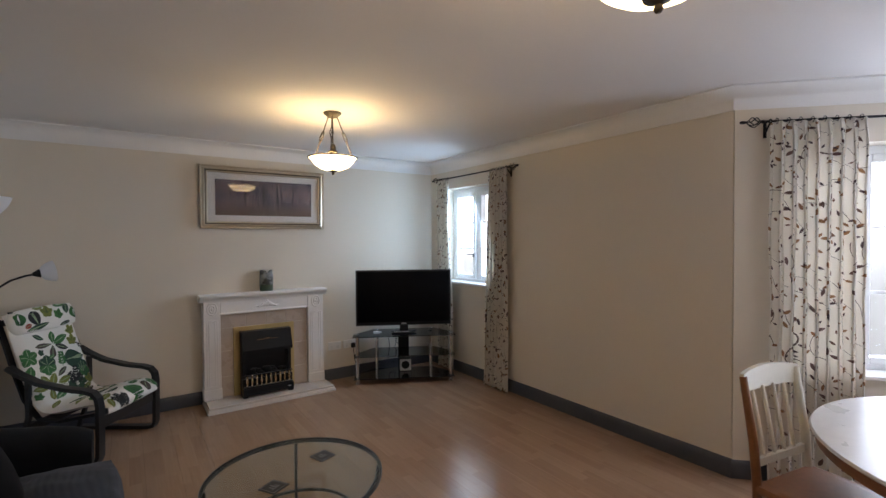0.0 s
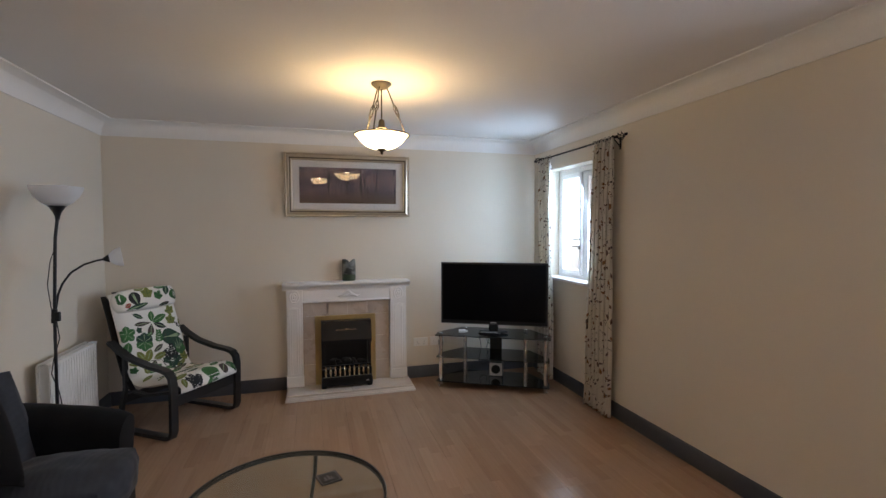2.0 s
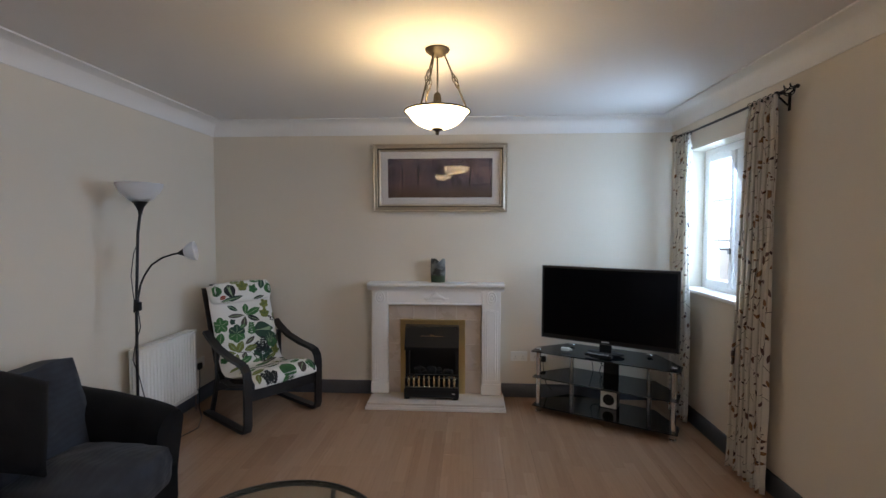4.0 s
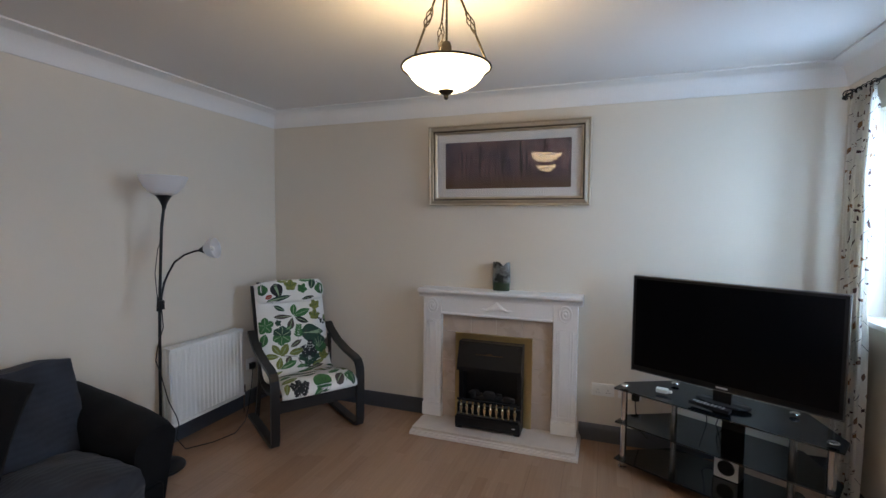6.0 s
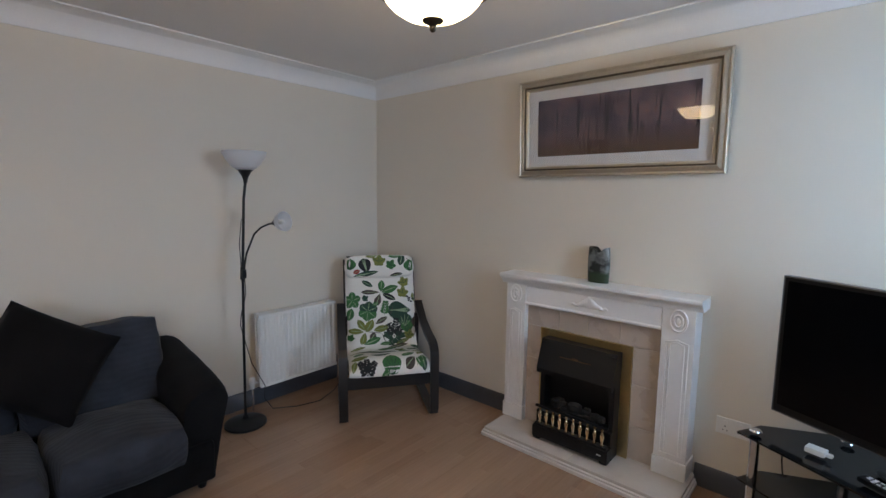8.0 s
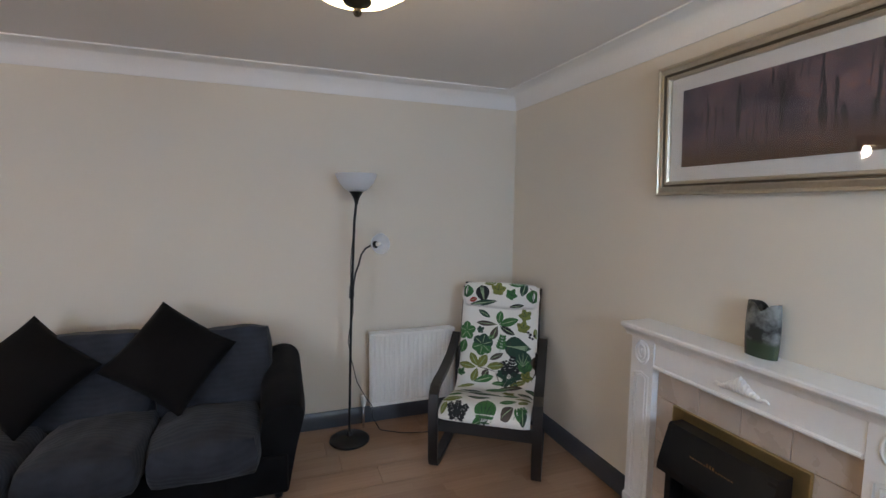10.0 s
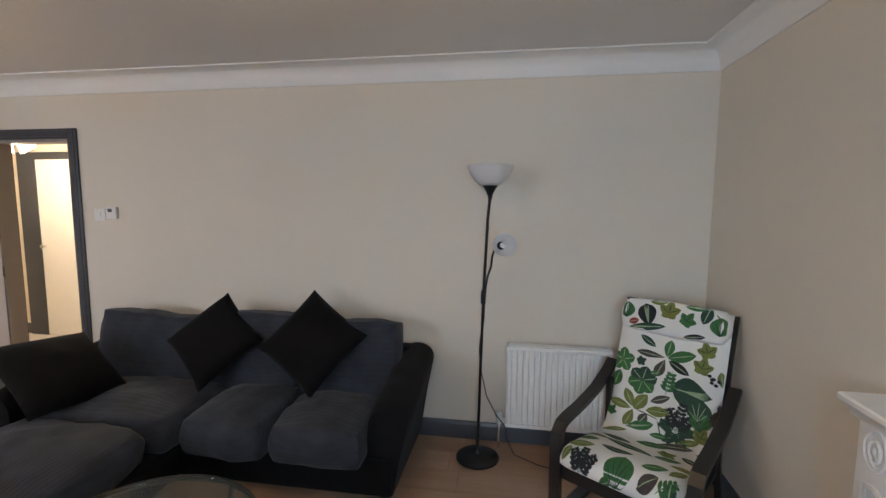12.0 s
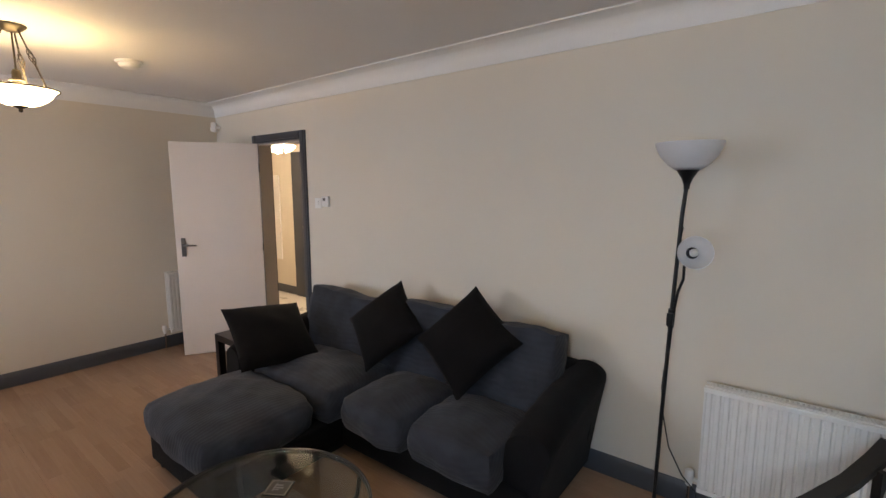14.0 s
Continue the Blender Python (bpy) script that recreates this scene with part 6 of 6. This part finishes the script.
# round glass coffee table
TZ, TR, TXC, TYC = 0.335, 0.425, 0.62, 2.27
ct = thing("coffee_table", "round clear glass coffee table with a dark steel rim", "coffee table", pose(TXC, TYC, 0))
bm = bmesh.new()
lathe(bm, [(0, TZ - 0.008), (TR - 0.006, TZ - 0.008), (TR - 0.004, TZ - 0.004), (TR - 0.006, TZ), (0, TZ)], 72)
gt = part("glass_top", bm, M_GLASS, ct, "clear glass top", smooth=40)
bm = bmesh.new()
prof = [(TR - 0.008, TZ - 0.022), (TR + 0.004, TZ - 0.022), (TR + 0.005, TZ - 0.002), (TR + 0.003, TZ + 0.002), (TR - 0.002, TZ + 0.002), (TR - 0.002, TZ - 0.009), (TR - 0.008, TZ - 0.010), (TR - 0.008, TZ - 0.022)]
lathe(bm, prof[:-1], 72, cap=False)
part("rim", bm, M_RIM, ct, "dark gunmetal rim", smooth=40)
bm = bmesh.new()
tube(bm, [(0.30 * math.cos(2 * math.pi * i / 60), 0.30 * math.sin(2 * math.pi * i / 60), 0.095) for i in range(60)], 0.009, 8, True)
part("lower_ring", bm, M_RIM, ct, smooth=60)
for k in range(4):
    a = radians(73 + 90 * k)
    bm = bmesh.new()
    c_, s_ = math.cos(a), math.sin(a)
    tube(bm, [(r * c_, r * s_, z) for r, z in ((TR - 0.008, TZ - 0.020), (TR - 0.02, 0.24), (TR - 0.09, 0.14), (0.30, 0.095), (0.315, 0.05), (0.36, 0.008))], [0.011, 0.010, 0.009, 0.009, 0.009, 0.011], 10)
    part("leg", bm, M_RIM, ct, smooth=60)
for x, y, a in ((0.80, 2.38, 18), (0.50, 2.21, 32)):
    co = thing("coaster", "dark square coaster with a pale printed drawing on the glass", "coaster", pose(x, y, TZ + 0.0005, 0, 0, a), "coasters")
    part("surface", boxes((-0.05, 0.05, -0.05, 0.05, 0, 0.005), bevel=0.0015), M_CARD, co)
    bm = bmesh.new()
    for x0, x1, y0, y1 in ((-0.028, 0.022, -0.020, -0.015), (-0.020, -0.012, -0.015, 0.012), (-0.004, 0.004, -0.015, 0.020), (0.010, 0.016, -0.015, 0.006)):
        box(bm, x0, x1, y0, y1, 0.005, 0.0055)
    part("printed_drawing", bm, M_TRIM, co)
    frm = bmesh.new()
    for x0, x1, y0, y1 in ((-0.044, 0.044, -0.044, -0.041), (-0.044, 0.044, 0.041, 0.044), (-0.044, -0.041, -0.041, 0.041), (0.041, 0.044, -0.041, 0.041)):
        box(frm, x0, x1, y0, y1, 0.005, 0.0055)
    part("border", frm, M_STEEL, co)

# wall fittings
th = thing("thermostat", "white wall thermostat with a small grey display", "thermostat", pose(XW + 0.001, 0.745, 1.455, 0, 0, 90))
part("body", boxes((-0.042, 0.042, -0.026, 0, -0.042, 0.042), bevel=0.005), M_PLASTIC, th)
part("display", boxes((-0.024, 0.010, -0.0275, -0.0258, 0.006, 0.030)), M_STEEL, th, "grey display")
part("button", boxes((0.018, 0.030, -0.0285, -0.0258, -0.006, 0.006), bevel=0.001), M_PLASTIC, th)
ls = thing("light_switch", "flat white light switch beside the doorway", "light switch", pose(XW + 0.001, 0.635, 1.44, 0, 0, 90))
part("plate", boxes((-0.043, 0.043, -0.008, 0, -0.043, 0.043), bevel=0.002), M_PLASTIC, ls)
part("rocker", boxes((-0.010, 0.010, -0.0125, -0.008, -0.018, 0.018), bevel=0.001), M_PLASTIC, ls)
pr = thing("motion_sensor", "small cream motion sensor high in the corner", "sensor", pose(XW + 0.045, YS + 0.05, 2.18, 0, 0, 45))
bm = bmesh.new()
cushion(bm, 0.06, 0.05, 0.10, 0.35, 8)
part("housing", bm, M_PLASTIC, pr, smooth=60)
part("lens", boxes((-0.020, 0.020, -0.030, -0.022, -0.040, 0.0), bevel=0.002), M_WHITE, pr)
part("bracket", boxes((-0.012, 0.012, 0.020, 0.062, -0.012, 0.012)), M_PLASTIC, pr)

# dining table and chair in the bay
dt = thing("dining_table", "round dining table with a worn whitewashed top and honey edge", "dining table", pose(2.46, -0.02, 0))
bm = bmesh.new()
lathe(bm, [(0, 0.735), (0.715, 0.735), (0.722, 0.742), (0.716, 0.751), (0, 0.751)], 64)
part("tabletop", bm, M_TABLETOP, dt, smooth=40)
bm = bmesh.new()
lathe(bm, [(0.62, 0.690), (0.703, 0.692), (0.710, 0.7345), (0.62, 0.7345)], 64, cap=False)
part("apron", bm, M_ORANGEWOOD, dt, "honey stained edge", smooth=40)
bm = bmesh.new()
lathe(bm, [(0, 0.10), (0.07, 0.10), (0.085, 0.16), (0.06, 0.24), (0.045, 0.36), (0.075, 0.48), (0.08, 0.58), (0.12, 0.66), (0, 0.66)], 24)
part("pedestal", bm, M_ORANGEWOOD, dt, smooth=50)
for k in range(4):
    a = radians(45 + 90 * k)
    bm = bmesh.new()
    tube(bm, [(r * math.cos(a), r * math.sin(a), z) for r, z in ((0.05, 0.20), (0.16, 0.17), (0.28, 0.09), (0.36, 0.032))], [0.032, 0.032, 0.028, 0.030], 10)
    part("foot", bm, M_ORANGEWOOD, dt, smooth=60)
part("top_rail_brace", boxes((-0.45, 0.45, -0.02, 0.02, 0.640, 0.66)), M_ORANGEWOOD, dt)


def dining_chair(m):
    c = thing("dining_chair", "cream painted slat back dining chair with honey stained posts", "chair", m)
    # local: x across, y towards the back
    bm = bmesh.new()
    cushion(bm, 0.42, 0.40, 0.035, 0.12, 10, at=(0, 0.0, 0.448))
    part("seat", bm, M_ORANGEWOOD, c, "honey stained seat", smooth=50)
    for s_ in (-1, 1):
        bm = bmesh.new()
        tube(bm, [(s_ * 0.185, 0.19, 0.0), (s_ * 0.185, 0.19, 0.44), (s_ * 0.187, 0.205, 0.62), (s_ * 0.19, 0.25, 0.905)], [0.017, 0.019, 0.018, 0.015], 10)
        part("back_post", bm, M_ORANGEWOOD if s_ < 0 else M_PALEWOOD, c, smooth=60)
        bm = bmesh.new()
        tube(bm, [(s_ * 0.175, -0.16, 0.0), (s_ * 0.175, -0.16, 0.43)], [0.014, 0.020], 10)
        part("leg", bm, M_PALEWOOD, c, smooth=60)
        part("side_stretcher", boxes((s_ * 0.18 - 0.008, s_ * 0.18 + 0.008, -0.15, 0.18, 0.19, 0.215), bevel=0.003), M_PALEWOOD, c)
    bm = bmesh.new()
    rows = []
    for i in range(13):
        u = -1 + i / 6
        y = 0.250 + 0.022 * (1 - u * u)
        zt = 0.915 + 0.018 * (1 - u * u)
        rows.append([bm.verts.new((u * 0.195, y + dy, z)) for dy, z in ((-0.010, 0.835), (0.010, 0.833), (0.012, zt), (-0.008, zt + 0.002))])
    for a, b in zip(rows, rows[1:]):
        for k in range(4):
            bm.faces.new((a[k], a[(k + 1) % 4], b[(k + 1) % 4], b[k]))
    bm.faces.new(rows[0])
    bm.faces.new(rows[-1])
    part("top_rail", bm, M_PALEWOOD, c, smooth=40)
    part("lower_rail", boxes((-0.17, 0.17, 0.195, 0.213, 0.53, 0.565), bevel=0.003), M_PALEWOOD, c)
    for i in range(4):
        x = -0.108 + 0.072 * i
        bm = bmesh.new()
        tube(bm, [(x, 0.206, 0.55), (x * 1.03, 0.232, 0.70), (x * 1.06, 0.262, 0.845)], 0.0085, 8)
        part("spindle", bm, M_PALEWOOD, c, smooth=60)
    return c


dining_chair(pose(2.265, 0.585, 0, 0, 0, -10))

# hall beyond the doorway
hd = thing("door_2", "closed cream hall door in a dark grey surround", "door")
structure(hd, "closed cream hall door in a dark grey surround")
DY0, DY1 = -1.78, -0.92
part("panel", boxes((HALLX + 0.002, HALLX + 0.030, DY0 + 0.10, DY1, 0.006, 1.98), bevel=0.002), M_WHITE, hd)
for y0, y1, z0, z1 in ((DY0 - 0.13, DY0 + 0.099, 0, 2.06), (DY1 + 0.001, DY1 + 0.07, 0, 2.06), (DY0 + 0.099, DY1 + 0.001, 1.982, 2.06)):
    bm = bmesh.new()
    box(bm, HALLX + 0.001, HALLX + 0.040, y0, y1, z0, z1, 0.003)
    part("architrave", bm, M_TRIM, hd)
bm = bmesh.new()
rod(bm, (HALLX + 0.030, DY0 + 0.15, 1.02), (HALLX + 0.075, DY0 + 0.15, 1.02), 0.009, 0.022, 16)
part("door_knob", bm, M_CHROME, hd, smooth=50)
hl = thing("hall_pendant", "lit frosted glass hall lamp with petal shades", "lamp", pose(-1.66, -1.0, H))
bm = bmesh.new()
lathe(bm, [(0, -0.03), (0.05, -0.03), (0.06, -0.005), (0.06, -0.0005), (0, -0.0005)], 24)
part("canopy", bm, M_BRASS, hl, smooth=40)
bm = bmesh.new()
rod(bm, (0, 0, -0.03), (0, 0, -0.32), 0.006)
part("stem", bm, M_BRASS, hl)
for k in range(3):
    a = radians(120 * k + 15)
    bm = bmesh.new()
    prof = [(0.018, 0.0), (0.035, -0.02), (0.048, -0.055), (0.062, -0.10), (0.072, -0.115)]
    lathe(bm, prof + [(r - 0.003, z) for r, z in reversed(prof)], 20, cap=False)
    bmesh.ops.transform(bm, matrix=Matrix.Translation((0.055 * math.cos(a), 0.055 * math.sin(a), -0.31)) @ Euler((0, radians(-35), a), "XYZ").to_matrix().to_4x4(), verts=bm.verts)
    part("petal_shade", bm, M_HALLBULB, hl, "lit frosted glass petal", smooth=60)
# white panel put in for a bright strip of unknown nature on the hall wall
hw = thing("hall_bright_strip", "tall narrow white panel standing in for a bright strip in the hall", "board", pose(HALLX + 0.001, -2.37, 0))
part("surface", boxes((0, 0.022, -0.10, 0.10, 0.50, 1.75), bevel=0.004), M_WHITE, hw)

# ---- floor boards ----
floor = structure(part("floor", boxes((XW - 0.12, EX + T, YS - T, YN, -0.10, -0.0085)), surface("floor underlay", (0.05, 0.03, 0.02), 0.8)), "beech laminate floor laid in long boards")
PW, PL = 0.193, 1.285
protos = {}


def plank(w, length):
    key = (round(w, 3), round(length, 3))
    if key not in protos:
        bm = bmesh.new()
        box(bm, 0, w - 0.0006, 0, length - 0.0006, -0.008, 0)
        top = [e_ for e_ in bm.edges if all(v.co.z > -1e-6 for v in e_.verts)]
        bmesh.ops.bevel(bm, geom=top, offset=0.0007, segments=1, affect="EDGES")
        me = bpy.data.meshes.new("plank")
        bm.to_mesh(me)
        bm.free()
        me.materials.append(M_FLOOR)
        protos[key] = me
    return protos[key]


rng = random.Random(21)
x = XW
while x < EX + 0.1:
    w = min(PW, EX + T - x)
    y = YS - rng.random() * PL
    while y < YN:
        y0, y1 = max(y, YS), min(y + PL, YN)
        if y1 - y0 > 0.06:
            ob = new("plank", plank(w, y1 - y0))
            ob.location = (x, y0, 0)
            ob.parent = floor
        y += PL
    x += PW
# boards through the doorway
for i in range(4):
    w = (DOOR1 - DOOR0 - 0.06) / 4
    ob = new("plank", plank(w, 0.118))
    ob.location = (XW, DOOR0 + 0.03 + w * i, 0)
    ob.rotation_euler = (0, 0, radians(90))
    ob.parent = floor
